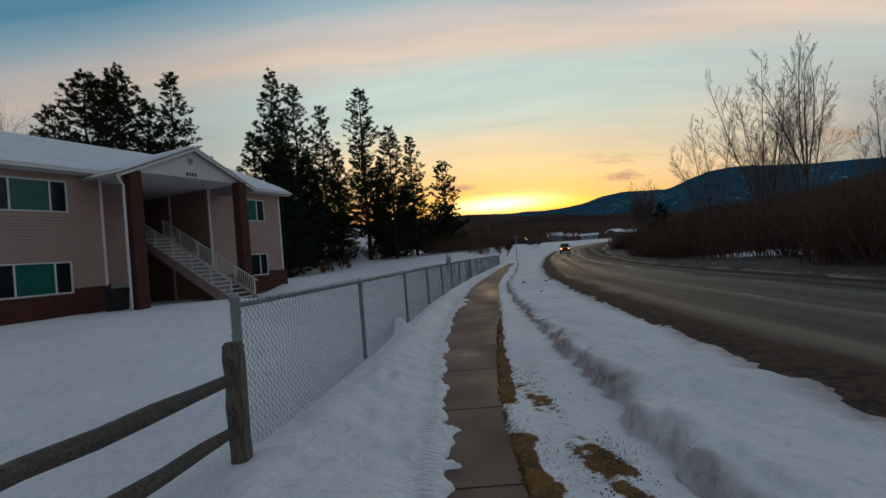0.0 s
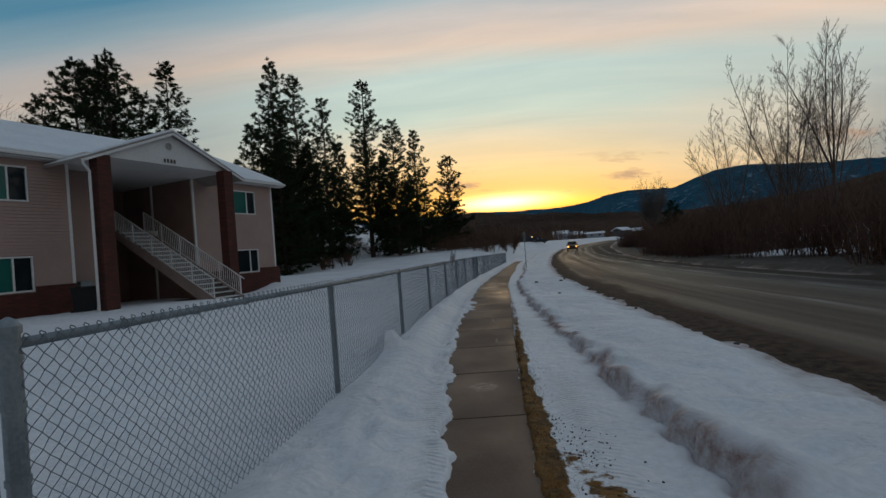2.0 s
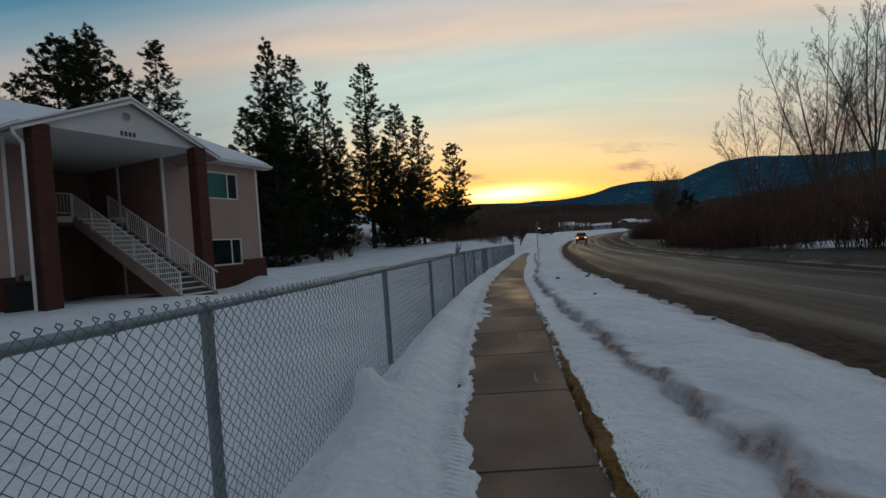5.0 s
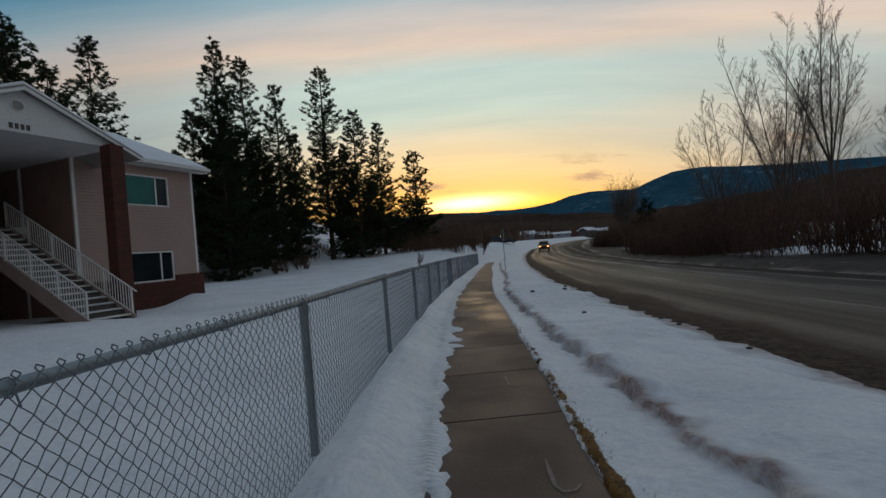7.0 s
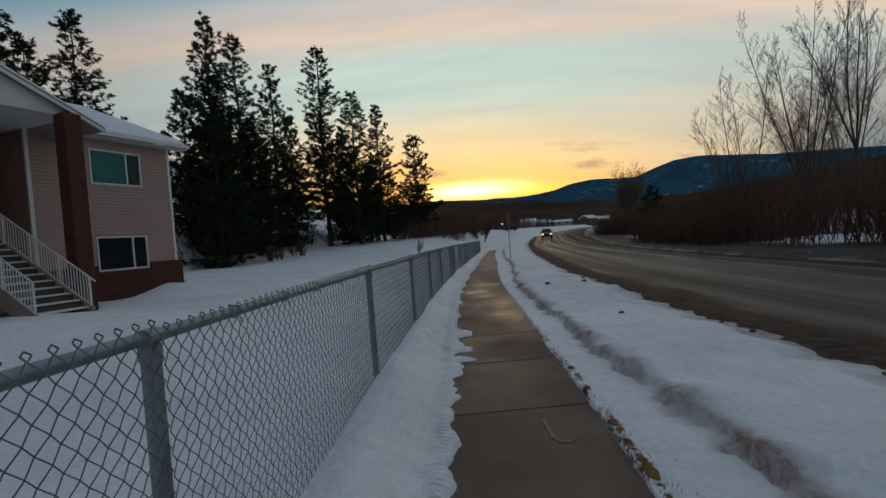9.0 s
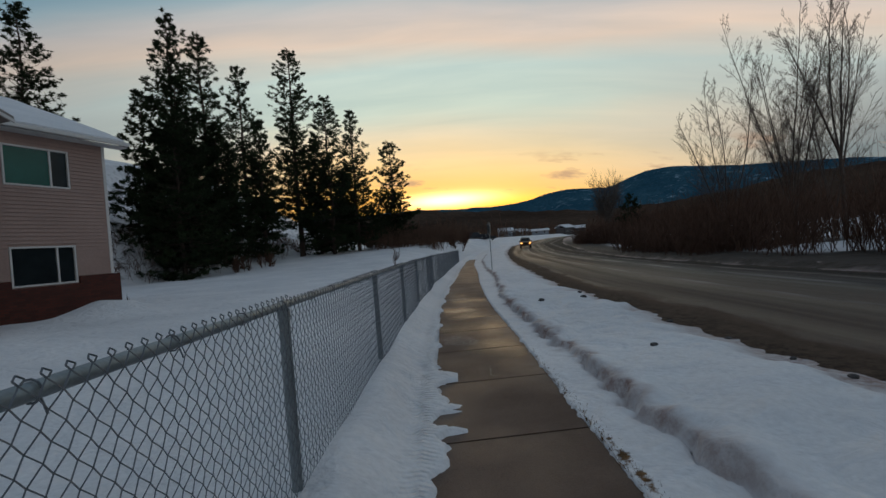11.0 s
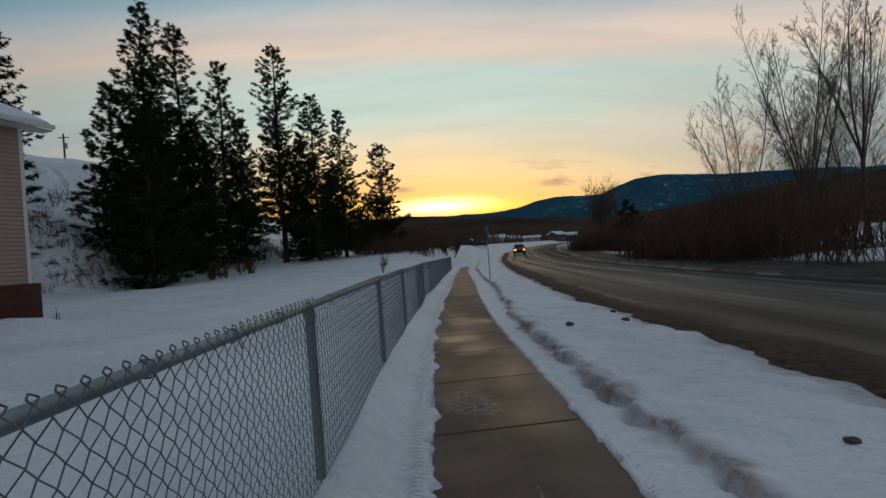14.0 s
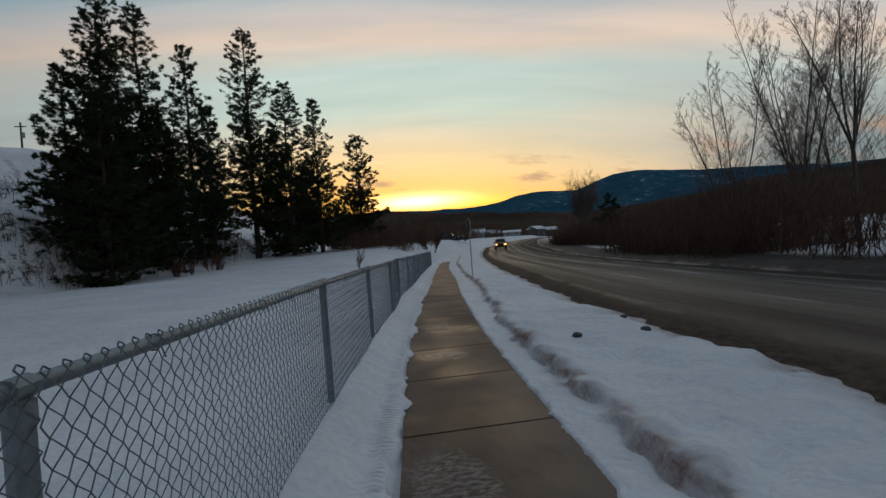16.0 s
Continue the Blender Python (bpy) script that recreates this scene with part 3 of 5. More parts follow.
    lay = np.where(X < (wl + wr) / 2, snow_l, np.where(X < wr + 0.12, -0.05 * (1 - on_right) + snow_r * on_right, snow_r))
    lay = np.where(X > rl + 0.02, -0.07, lay)
    lay = np.where(X > rr - 0.4, -0.07 * (1 - over) + snow_far, lay)
    z = z + lay
    # a lump of ploughed snow against the fence, and the drift below the end of the house
    z = z + 0.24 * np.exp(-(((X + 0.93) / 0.17) ** 4 + ((Y - 8.72) / 0.20) ** 4)) + 0.50 * np.exp(-(((X + 8.6) / 0.9) ** 2 + ((Y - 26.0) / 1.3) ** 2))
    # soft drifts across the yard
    z = z + (fractal(X / 3.2, Y / 3.2, 83, 3) - 0.5) * 0.30 * step(0.6, 2.5, fe - X) * step(70, 50, Y)
    z = z + ((fractal(X * 1.9, Y * 1.6, 87, 3) - 0.5) * 0.16 * step(0.15, 0.5, wl - X) + (n_mid - 0.5) * 0.05 * step(0.1, 0.3, d)) * step(9, 4, Y) * near * (X < rl)
    # old footprints, half filled, in the yard and on the verge
    rng = np.random.RandomState(5)
    for k in range(26):
        cy = rng.uniform(1.9, 6.5)
        cx = float(walk_left(cy)) - rng.uniform(0.25, 1.0)
        z = z - 0.05 * np.exp(-(((X - cx) / 0.075) ** 4 + ((Y - cy) / 0.15) ** 4)) + 0.02 * np.exp(-(((X - cx) / 0.17) ** 2 + ((Y - cy) / 0.26) ** 2))
    for k in range(110):
        cy = rng.uniform(2, 22)
        cx = float(fence_x(cy)) - rng.uniform(0.5, 5) if k % 3 else float(walk_left(cy)) - rng.uniform(0.12, 0.5)
        w = np.exp(-(((X - cx) / 0.09) ** 2 + ((Y - cy) / 0.16) ** 2))
        z = z - 0.045 * w + 0.015 * np.exp(-(((X - cx) / 0.16) ** 2 + ((Y - cy) / 0.24) ** 2))
    z = np.where((X < wl - 0.12) & (X > fe - 0.8), np.maximum(z, plane_z(Y) + 0.018 + 0.02 * n_mid), z)
    grass = np.exp(-((X - wr - 0.06) / (np.interp(Y, [0, 9, 15], [0.15, 0.085, 0.05]) * (0.45 + 1.2 * fractal(X * 0 + 4, Y * 2.6, 68, 3)))) ** 2) * np.interp(Y, [0, 5, 8, 10, 13, 17, 22], [1.2, 1.12, 1.05, 0.8, 0.55, 0.35, 0.1]) * (0.72 + 0.5 * fractal(X * 0 + 6, Y * 1.3, 67))
    grass = grass * (1 - 0.85 * np.exp(-((Y - 3.95) / 0.42) ** 4))
    bald = np.exp(-(((X - wr - 0.62 + 0.14 * (Y - 2.5)) / 0.24) ** 2)) * np.interp(Y, [0, 1.5, 3.0, 4.2, 5.2, 6.2, 7.0], [0.85, 0.82, 0.74, 0.66, 0.60, 0.35, 0.0])
    grass = np.maximum(grass, bald * (0.37 + 0.90 * fractal(X * 2.3, Y * 1.6, 69, 2)))
    grass = np.where((X > wr - 0.12) & (X < tr + 0.1), grass, 0)
    dirt = np.exp(-((d - 0.05) / 0.10) ** 2) * (0.10 + 1.5 * fractal(X * 1.5 + 8, Y * 2.4, 59)) * (X > wr)
    dirt = np.maximum(dirt, step(0.75, 0.0, rl - X + (n_mid - 0.5) * 0.6) * (X > tr) * (X < rr))
    dirt = np.maximum(dirt, step(7.0, 1.0, X - rr + (n_low - 0.5) * 3.0) * (X > rr - 0.5) * 1.1)
    tread = np.exp(-((X - wl + 0.12) / 0.09) ** 2) + np.exp(-((X - wr - 0.42) / 0.13) ** 2) * step(9.0, 6.0, Y)
    litter = np.clip((foot_of_hill(rows)[:, None] - X) / 2, 0, 1) * step(32, 8, foot_of_hill(rows)[:, None] - X)
    soil = step(-0.15, 0.2, X - rr + (n_mid - 0.5) * 0.5) * step(22, 9, X - rr + (n_low - 0.5) * 10) * step(150, 90, Y) * np.maximum(step(0.33, 0.41, fractal(X / 11.0, Y / 11.0, 61, 2)), step(4.5, 3.0, X - rr)) * (1 - clearing(X, Y) * step(3.2, 4.6, X - rr))
    nr, nc = X.shape
    SURFACE.extend((rows, X, z))
    co = np.stack([X, Y, z], -1).reshape(-1, 3)
    i = (np.arange(nr - 1)[:, None] * nc + np.arange(nc - 1)[None]).ravel()
    quads = np.stack([i, i + 1, i + nc + 1, i + nc], 1)
    me = bpy.data.meshes.new("ground")
    me.from_pydata(co, [], quads.tolist())
    me.materials.append(SNOW)
    for name, a in (("grass", grass), ("dirt", dirt), ("tread", tread * near * (1 - np.clip(grass, 0, 1))), ("litter", litter), ("soil", soil)):
        at = me.attributes.new(name, "FLOAT", "POINT")
        at.data.foreach_set("value", np.clip(a, 0, 1.2).astype(np.float32).ravel())
    uv = me.uv_layers.new(name="lane")
    lane = np.stack([np.where(X < wl + 0.1, X - wl + 0.12, X - wr - 0.42), Y], -1).reshape(-1, 2)
    idx = np.empty(len(me.loops), np.int32)
    me.loops.foreach_get("vertex_index", idx)
    uv.data.foreach_set("uv", lane[idx].astype(np.float32).ravel())
    me.shade_smooth()
    ob = new("ground", me)
    return tagged(ob, "snow-covered ground with dead grass and ploughed ridges", "ground", kind="structure")


def road_sheet():
    rows = np.concatenate([np.arange(-40, 0, 2.0), np.arange(0, 40, 0.4), np.arange(40, 130, 1.5), np.array([140, 160, 190, 230, 300, 400.0])])
    t = np.linspace(0, 1, 30)
    a, b = road_left(rows) - 0.25, road_right(rows) + 0.35
    X = a[:, None] * (1 - t) + b[:, None] * t
    Y = np.repeat(rows[:, None], 30, 1)
    z = plane_z(Y) - 0.055 + 0.06 * np.sin(np.pi * t)[None] + 0.012 * (fractal(X * 2, Y * 0.5, 71) - 0.5)
    co = np.stack([X, Y, z], -1).reshape(-1, 3)
    i = (np.arange(len(rows) - 1)[:, None] * 30 + np.arange(29)[None]).ravel()
    me = bpy.data.meshes.new("road")
    me.from_pydata(co, [], np.stack([i, i + 1, i + 31, i + 30], 1).tolist())
    me.materials.append(ROAD)
    uv = me.uv_layers.new(name="lane")
    lane = np.stack([X - a[:, None], Y], -1).reshape(-1, 2)
    idx = np.empty(len(me.loops), np.int32)
    me.loops.foreach_get("vertex_index", idx)
    uv.data.foreach_set("uv", lane[idx].astype(np.float32).ravel())
    me.shade_smooth()
    return tagged(new("road", me), "wet asphalt road with slush between the wheel tracks", "road", kind="structure")


ground_sheet()
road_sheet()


def mountain(name, label, mat, dist, profile, depth, seed, lumps):
    """A ridge whose crest stands at the given bearings and heights in degrees."""
    az = np.linspace(profile[0][0], profile[-1][0], 420)
    el = np.interp(az, [p[0] for p in profile], [p[1] for p in profile])
    el = el + (fractal(az * 0.5, az * 0 + seed, seed, 6) - 0.5) * lumps
    top = dist * np.tan(np.radians(el)) + 1.3
    rows, t = [], np.linspace(0, 1, 40)
    for k, s in enumerate(t):
        r = dist - depth * (1 - s)
        x, y = r * np.sin(np.radians(az)), r * np.cos(np.radians(az))
        h = top * s ** 0.9 * (r / dist)
        h = h + (fractal(x / 90, y / 90, seed + 3, 5) - 0.5) * top * 0.35 * s * (1 - s) * 2.2 - (1 - s) * 4
        rows.append(np.stack([x, y, h], -1))
    r = dist + depth
    rows.append(np.stack([r * np.sin(np.radians(az)), r * np.cos(np.radians(az)), top * 0 - 5], -1))
    co = np.array(rows)
    n = len(az)
    i = (np.arange(len(rows) - 1)[:, None] * n + np.arange(n - 1)[None]).ravel()
    me = bpy.data.meshes.new(name)
    me.from_pydata(co.reshape(-1, 3), [], np.stack([i, i + 1, i + n + 1, i + n], 1).tolist())
    me.materials.append(mat)
    me.shade_smooth()
    return tagged(new(name, me), label, "mountain", kind="structure")


mountain("backdrop_mountain", "wooded mountain with patches of snow, blue haze in its colour", MOUNTAIN, 2600,
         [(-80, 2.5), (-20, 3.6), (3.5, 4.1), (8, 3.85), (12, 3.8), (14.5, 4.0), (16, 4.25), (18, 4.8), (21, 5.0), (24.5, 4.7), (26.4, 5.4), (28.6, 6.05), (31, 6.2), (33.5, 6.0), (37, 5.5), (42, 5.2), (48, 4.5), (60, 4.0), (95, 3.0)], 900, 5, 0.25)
mountain("backdrop_foothill", "dark brown wooded foothill across the valley", WOODED, 900,
         [(-60, 2.2), (-8, 3.2), (0, 3.8), (4, 4.0), (8, 3.6), (12, 3.25), (16, 2.9), (20, 2.7), (26, 2.3), (30, 2.5), (36, 3.0), (41, 3.9), (46, 4.2), (60, 4.2), (95, 3.0)], 420, 9, 0.5)

# ---------------------------------------------------------------- chain-link fence


def chain_panel(width, height, seed, pitch=0.033, sag=0.0):
    """Woven wire between two posts: zigzag wires that hook into each other, with twisted tops."""
    rng = random.Random(seed)
    s = Soup()
    dz = pitch
    rows = int(height / dz)
    n = int(width / pitch / 2) * 2
    dx = width / n
    dz = height / rows
    for i in range(n):
        x0 = (i + 0.5) * dx
        turn = 1 if i % 2 == 0 else -1
        last = None
        for k in range(rows + 1):
            x = x0 + turn * dx * 0.5 * (1 if k % 2 == rows % 2 else -1)
            p = Vector((min(max(x, 0), width), (0.004 if k % 2 else -0.004), k * dz + rng.uniform(-sag, sag)))
            if last is not None:
                s.stick(last, p, 0.0021, 0.0021, 3)
            last = p
        # the twisted ends above the top rail, one for each pair of wires
        if turn > 0:
            top = last
            a = top + Vector((-0.010, 0.003, 0.012))
            b = top + Vector((0.001 + rng.uniform(-0.004, 0.004), 0.006, 0.022))
            c = top + Vector((0.012, -0.002, 0.013))
            e = top + Vector((0.0, -0.004, 0.002))
            for p, q in ((top, a), (a, b), (b, c), (c, e)):
                s.stick(p, q, 0.0026, 0.0026, 3)
    return s


FENCE_Y = [3.465, 6.73, 9.842, 12.99, 16.073, 19.185, 22.29, 25.4, 28.5, 31.6, 34.7, 37.8, 40.9, 44.0, 47.1, 50.2, 53.3, 56.4]
FENCE_X = [-1.617, -1.215, -0.835, -0.50, -0.142, 0.214, 0.61, 1.09] + [float(fence_x(y)) for y in FENCE_Y[8:]]
FENCE_H = 1.21


def build_fence():
    f = thing("chain_link_fence", pose(FENCE_X[0], FENCE_Y[0], float(plane_z(FENCE_Y[0]))), "galvanised chain-link fence with round posts standing in snow", "fence")
    origin = Vector((FENCE_X[0], FENCE_Y[0], float(plane_z(FENCE_Y[0]))))
    pts = [Vector((x, y, float(plane_z(y)))) - origin for x, y in zip(FENCE_X, FENCE_Y)]
    for i, p in enumerate(pts):
        end = i in (0, len(pts) - 1)
        r = 0.037 if end else 0.029
        bm = bmesh.new()
        h = FENCE_H + (0.06 if end else -0.02)
        tube(bm, [(0, 0, -0.3), (0, 0, h)], r, 14)
        # cap
        if end:
            tube(bm, [(0, 0, h - 0.02), (0, 0, h + 0.01), (0, 0, h + 0.03), (0, 0, h + 0.045)], [r + 0.006, r + 0.006, r * 0.8, 0.006], 14)
            for z in (0.15, 0.42, 0.7, 0.98, 1.16):
                tube(bm, [(0, 0, z - 0.012), (0, 0, z + 0.012)], r + 0.005, 14)
        else:
            tube(bm, [(0, 0, h - 0.05), (0, 0, h - 0.005)], r + 0.005, 14)
            tube(bm, [(0, -0.035, h + 0.02), (0, 0.035, h + 0.02)], 0.028, 10)
        ob = part("post", bm, GALV, f, "capped end post" if end else "", smooth=False)
        ob.location = p
    tops = [p + Vector((0, 0, FENCE_H)) for p in pts]
    bm = bmesh.new()
    tube(bm, tops, 0.021, 12)
    part("top_rail", bm, GALV, f, smooth=True)
    for i, (a, b) in enumerate(zip(pts, pts[1:])):
        d = b - a
        width = d.length
        s = chain_panel(width, FENCE_H - 0.03, i, 0.033 if i < 10 else 0.05, (0.0, 0.0, 0.001, 0.002, 0.002, 0.004, 0.014, 0.02)[min(i, 7)])
        me = s.mesh("chain_mesh", WIRE)
        ob = new("chain_mesh", me)
        ob.parent = f
        yaw = math.atan2(d.y, d.x)
        m = Matrix.Translation(a + Vector((0.028 * math.sin(yaw), -0.028 * math.cos(yaw), 0.045))) @ Matrix.Rotation(yaw, 4, "Z")
        # lean the weave along the slope of the ground
        m = m @ Matrix(((1, 0, 0, 0), (0, 1, 0, 0), (d.z / math.hypot(d.x, d.y), 0, 1, 0), (0, 0, 0, 1)))
        ob.matrix_local = m
        # aluminium ties round the rail
        if i < 7:
            for k in range(1, 6):
                q = a + d * (k / 6) + Vector((0, 0, FENCE_H))
                bm = bmesh.new()
                across = Vector((math.sin(yaw), -math.cos(yaw), 0))
                loop = [q + across * (0.026 * math.cos(w)) + Vector((0, 0, 0.026 * math.sin(w))) for w in np.linspace(0.2, math.tau - 0.6, 10)]
                loop.append(loop[-1] + across * 0.012 + Vector((0, 0, -0.035)))
                tube(bm, loop, 0.0028, 5)
                part("tie", bm, WIRE, f)
    return f


build_fence()


def build_rail_fence():
    x, y = -1.53, 3.19
    z = float(plane_z(y))
    f = thing("split_rail_fence", pose(x, y, z), "weathered split-rail fence of two rough wooden rails in snow", "fence")
    bm = bmesh.new()
    rng = random.Random(4)
    prof = [(-0.066, -0.056), (0.060, -0.060), (0.070, 0.050), (-0.058, 0.060)]
    levels = np.linspace(-0.3, 0.97, 12)
    rings = []
    for zz in levels:
        k = 1.0 - 0.06 * zz
        rings.append([bm.verts.new((px * k + rng.uniform(-0.004, 0.004), py * k + rng.uniform(-0.004, 0.004), zz + (rng.uniform(-0.01, 0.01) if zz > 0.9 else 0))) for px, py in prof])
    for r0, r1 in zip(rings, rings[1:]):
        for i in range(4):
            bm.faces.new((r0[i], r0[(i + 1) % 4], r1[(i + 1) % 4], r1[i]))
    bm.faces.new(rings[-1])
    bmesh.ops.bevel(bm, geom=[e for e in bm.edges if abs(e.verts[0].co.z - e.verts[1].co.z) > 0.02 or e.verts[0].co.z > 0.93], offset=0.014, segments=2, affect="EDGES")
    bmesh.ops.recalc_face_normals(bm, faces=bm.faces[:])
    post = part("post", bm, OLD_WOOD, f, "squared post with mortise holes")
    for zz in (0.80, 0.44):
        # solid dark lump on the post face stands for the hole's shade
        bm = bmesh.new()
        tube(bm, [(-0.02, -0.074, zz + 0.02), (-0.012, -0.074, zz + 0.05), (0.004, -0.074, zz + 0.02), (0, -0.074, zz - 0.035)], [0.012, 0.02, 0.018, 0.01], 7)
        part("mortise", bm, DARK_DOOR, post, "dark lump for the shade in a mortise hole")
    dirn = Vector((-0.17, -1.0, 0)).normalized()
    for zz, drop in ((0.715, 0.0), (0.345, 0.02)):
        bm = bmesh.new()
        pts, rad = [], []
        for k in range(9):
            s = k / 8
            pts.append(dirn * (s * 3.0 + 0.02) + Vector((rng.uniform(-0.012, 0.012), 0, zz + rng.uniform(-0.008, 0.008))))
            rad.append(0.028 + 0.017 * min(1, s * 5 + 0.2) * min(1, (1 - s) * 5 + 0.2) + rng.uniform(-0.004, 0.004))
        tube(bm, pts, rad, 7)
        for v in bm.verts:
            v.co.z += (v.co.z - zz) * 0.25
        part("rail", bm, RAIL_WOOD, f)
    p2 = part("post", boxed(-0.07, -0.07, -0.3, 0.07, 0.07, 0.95, bevel=0.014), OLD_WOOD, f)
    p2.location = dirn * 2.95
    return f


build_rail_fence()

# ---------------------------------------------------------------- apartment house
BREEZEWAY = material("brown_breezeway_wall", mottled((0.20, 0.115, 0.085), (0.25, 0.15, 0.115), 1.0, 20, 0.12), 0.7)
HOUSE = pose(-13.89, 18.00, 0, 0, 0, 65.9)


def lap_wall(bm, x0, x1, z0, z1, y=0.0, lap=0.115, holes=()):
    """Lapped boards facing -y between x0 and x1, left out where the windows are."""
    z = z0
    while z < z1 - 0.01:
        top = min(z + lap, z1)
        spans = [(x0, x1)]
        for hx0, hx1, hz0, hz1 in holes:
            if hz0 < (z + top) / 2 < hz1:
                cut = []
                for a, b in spans:
                    if hx1 <= a or hx0 >= b:
                        cut.append((a, b))
                    else:
                        if hx0 > a:
                            cut.append((a, hx0))
                        if hx1 < b:
                            cut.append((hx1, b))
                spans = cut
        for a, b in spans:
            v = [bm.verts.new(p) for p in ((a, y - 0.028, z), (b, y - 0.028, z), (b, y - 0.003, top), (a, y - 0.003, top), (a, y - 0.003, z), (b, y - 0.003, z))]
            bm.faces.new((v[0], v[1], v[2], v[3]))
            bm.faces.new((v[0], v[4], v[5], v[1]))
        z = top
    bmesh.ops.remove_doubles(bm, verts=bm.verts[:], dist=0.0005)


def wall_core(bm, x0, x1, y0, y1, z0, z1, holes=()):
    """A solid wall with square holes through it."""
    xs = sorted({x0, x1, *[h[0] for h in holes], *[h[1] for h in holes]})
    zs = sorted({z0, z1, *[h[2] for h in holes], *[h[3] for h in holes]})
    for a, b in zip(xs, xs[1:]):
        for c, d in zip(zs, zs[1:]):
            if any(h[0] - 1e-6 <= a and b <= h[1] + 1e-6 and h[2] - 1e-6 <= c and d <= h[3] + 1e-6 for h in holes):
                continue
            box(bm, a, y0, c, b, y1, d)
    bmesh.ops.remove_doubles(bm, verts=bm.verts[:], dist=0.0005)


def window_in(house, x0, x1, z0, z1, mullions, dark=(), yface=0.0):
    w = part("window", boxed(x0, yface + 0.10, z0, x1, yface + 0.115, z1), DARK_DOOR, house, "white-framed sliding window with flat-coloured panes")
    bm = bmesh.new()
    t = 0.055
    for d in ((x0, z0, x0 + t, z1), (x1 - t, z0, x1, z1), (x0 + t, z0, x1 - t, z0 + t), (x0 + t, z1 - t, x1 - t, z1)):
        box(bm, d[0], yface - 0.03, d[1], d[2], yface + 0.07, d[3], bevel=0.006)
    for m in mullions:
        box(bm, m - 0.028, yface - 0.02, z0 + t, m + 0.028, yface + 0.06, z1 - t, bevel=0.005)
    part("window_frame", bm, TRIM, w)
    edges = [x0 + t, *mullions, x1 - t]
    for i, (a, b) in enumerate(zip(edges, edges[1:])):
        bm = boxed(a, yface + 0.022 + 0.004 * (i % 2), z0 + t - 0.01, b, yface + 0.03 + 0.004 * (i % 2), z1 - t + 0.01)
        part("pane", bm, DARK_GLASS if i in dark else GLASS, w)
    return w


def build_house():
    h = thing("apartment_house", HOUSE, "two-storey beige apartment house with brick base and snowy roof", "house")
    LW, RW = (-10.0, 1.09), (6.13, 10.93)
    wl = [(-2.53, -0.15, 1.02, 2.21), (-2.53, -0.15, 4.03, 5.22), (-7.6, -5.2, 1.02, 2.21), (-7.6, -5.2, 4.03, 5.22)]
    wr = [(7.92, 9.75, 0.99, 2.165), (7.92, 9.75, 3.935, 5.12)]
    for (a, b), holes in ((LW, wl), (RW, wr)):
        bm = bmesh.new()
        wall_core(bm, a, b, 0.0, 0.16, -0.5, 5.55, holes)
        lap_wall(bm, a, b, 1.2, 5.5, 0.0, holes=[(p - 0.02, q + 0.02, r - 0.02, s + 0.02) for p, q, r, s in holes])
        part("front_wall", bm, SIDING, h)
        bm = bmesh.new()
        low = [(p - 0.03, q + 0.03, r - 0.03, 1.18) for p, q, r, s in holes if r < 2]
        wall_core(bm, a, b + (0.2 if b > 5 else 0), -0.07, -0.017, -0.6, 1.18, low)
        part("brick_base", bm, BRICK, h, "dark red brick base course")
    for x0, x1, z0, z1 in wl:
        window_in(h, x0, x1, z0, z1, (x0 + 0.58, x1 - 0.56), dark=(0, 2))
    for x0, x1, z0, z1 in wr:
        window_in(h, x0, x1, z0, z1, (x1 - 0.55,), dark=(1,) if z0 > 2 else (0, 1))
    # end and back walls
    bm = bmesh.new()
    box(bm, 10.77, 0.16, -0.6, 10.93, 10.4, 5.55)
    prism_end = [(0.0, 5.5), (10.4, 5.5), (5.2, 7.72)]
    a = [bm.verts.new((10.93, y, z)) for y, z in prism_end]
    b = [bm.verts.new((10.77, y, z)) for y, z in prism_end]
    bm.faces.new(a)
    bm.faces.new(b[::-1])
    part("end_wall", bm, SIDING, h)
    part("back_wall", boxed(-10, 10.4, -0.6, 10.93, 10.56, 5.55), SIDING, h)
    part("end_wall", boxed(-10.16, 0, -0.6, -10.0, 10.56, 5.55), SIDING, h)
    # breezeway between the wings
    part("entry_wall", boxed(0.93, 0.16, -0.5, 1.09, 5.0, 5.44), SIDING, h)
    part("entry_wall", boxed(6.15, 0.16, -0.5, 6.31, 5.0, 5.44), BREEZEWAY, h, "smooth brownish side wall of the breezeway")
    bm = bmesh.new()
    wall_core(bm, 1.09, 2.5, 0.9, 1.06, -0.5, 5.44)
    lap_wall(bm, 1.09, 2.5, 0.0, 5.40, 0.9)
    part("entry_back_wall", bm, SIDING, h)
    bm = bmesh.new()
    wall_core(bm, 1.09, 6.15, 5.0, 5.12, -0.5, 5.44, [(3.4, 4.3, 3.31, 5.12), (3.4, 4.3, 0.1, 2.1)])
    part("entry_back_wall", bm, BREEZEWAY, h, "brown wall at the back of the breezeway")
    for z, high in ((0.1, 2.0), (3.31, 1.8)):
        d = part("door", boxed(3.42, 5.02, z, 4.28, 5.07, z + high, bevel=0.008), DARK_DOOR, h, "dark brown apartment door")
        bm = bmesh.new()
        tube(bm, [(4.18, 5.02, z + 1.0), (4.18, 4.95, z + 1.0)], 0.03, 10)
        part("door_knob", bm, GALV, d)
    for x, y, z in ((1.06, -0.03, 1.19), (6.13, -0.03, 0.02), (10.90, -0.03, 1.19)):
        part("corner_board", boxed(x - 0.05, y, z, x + 0.05, y + 0.06, 5.5, bevel=0.006), TRIM, h)
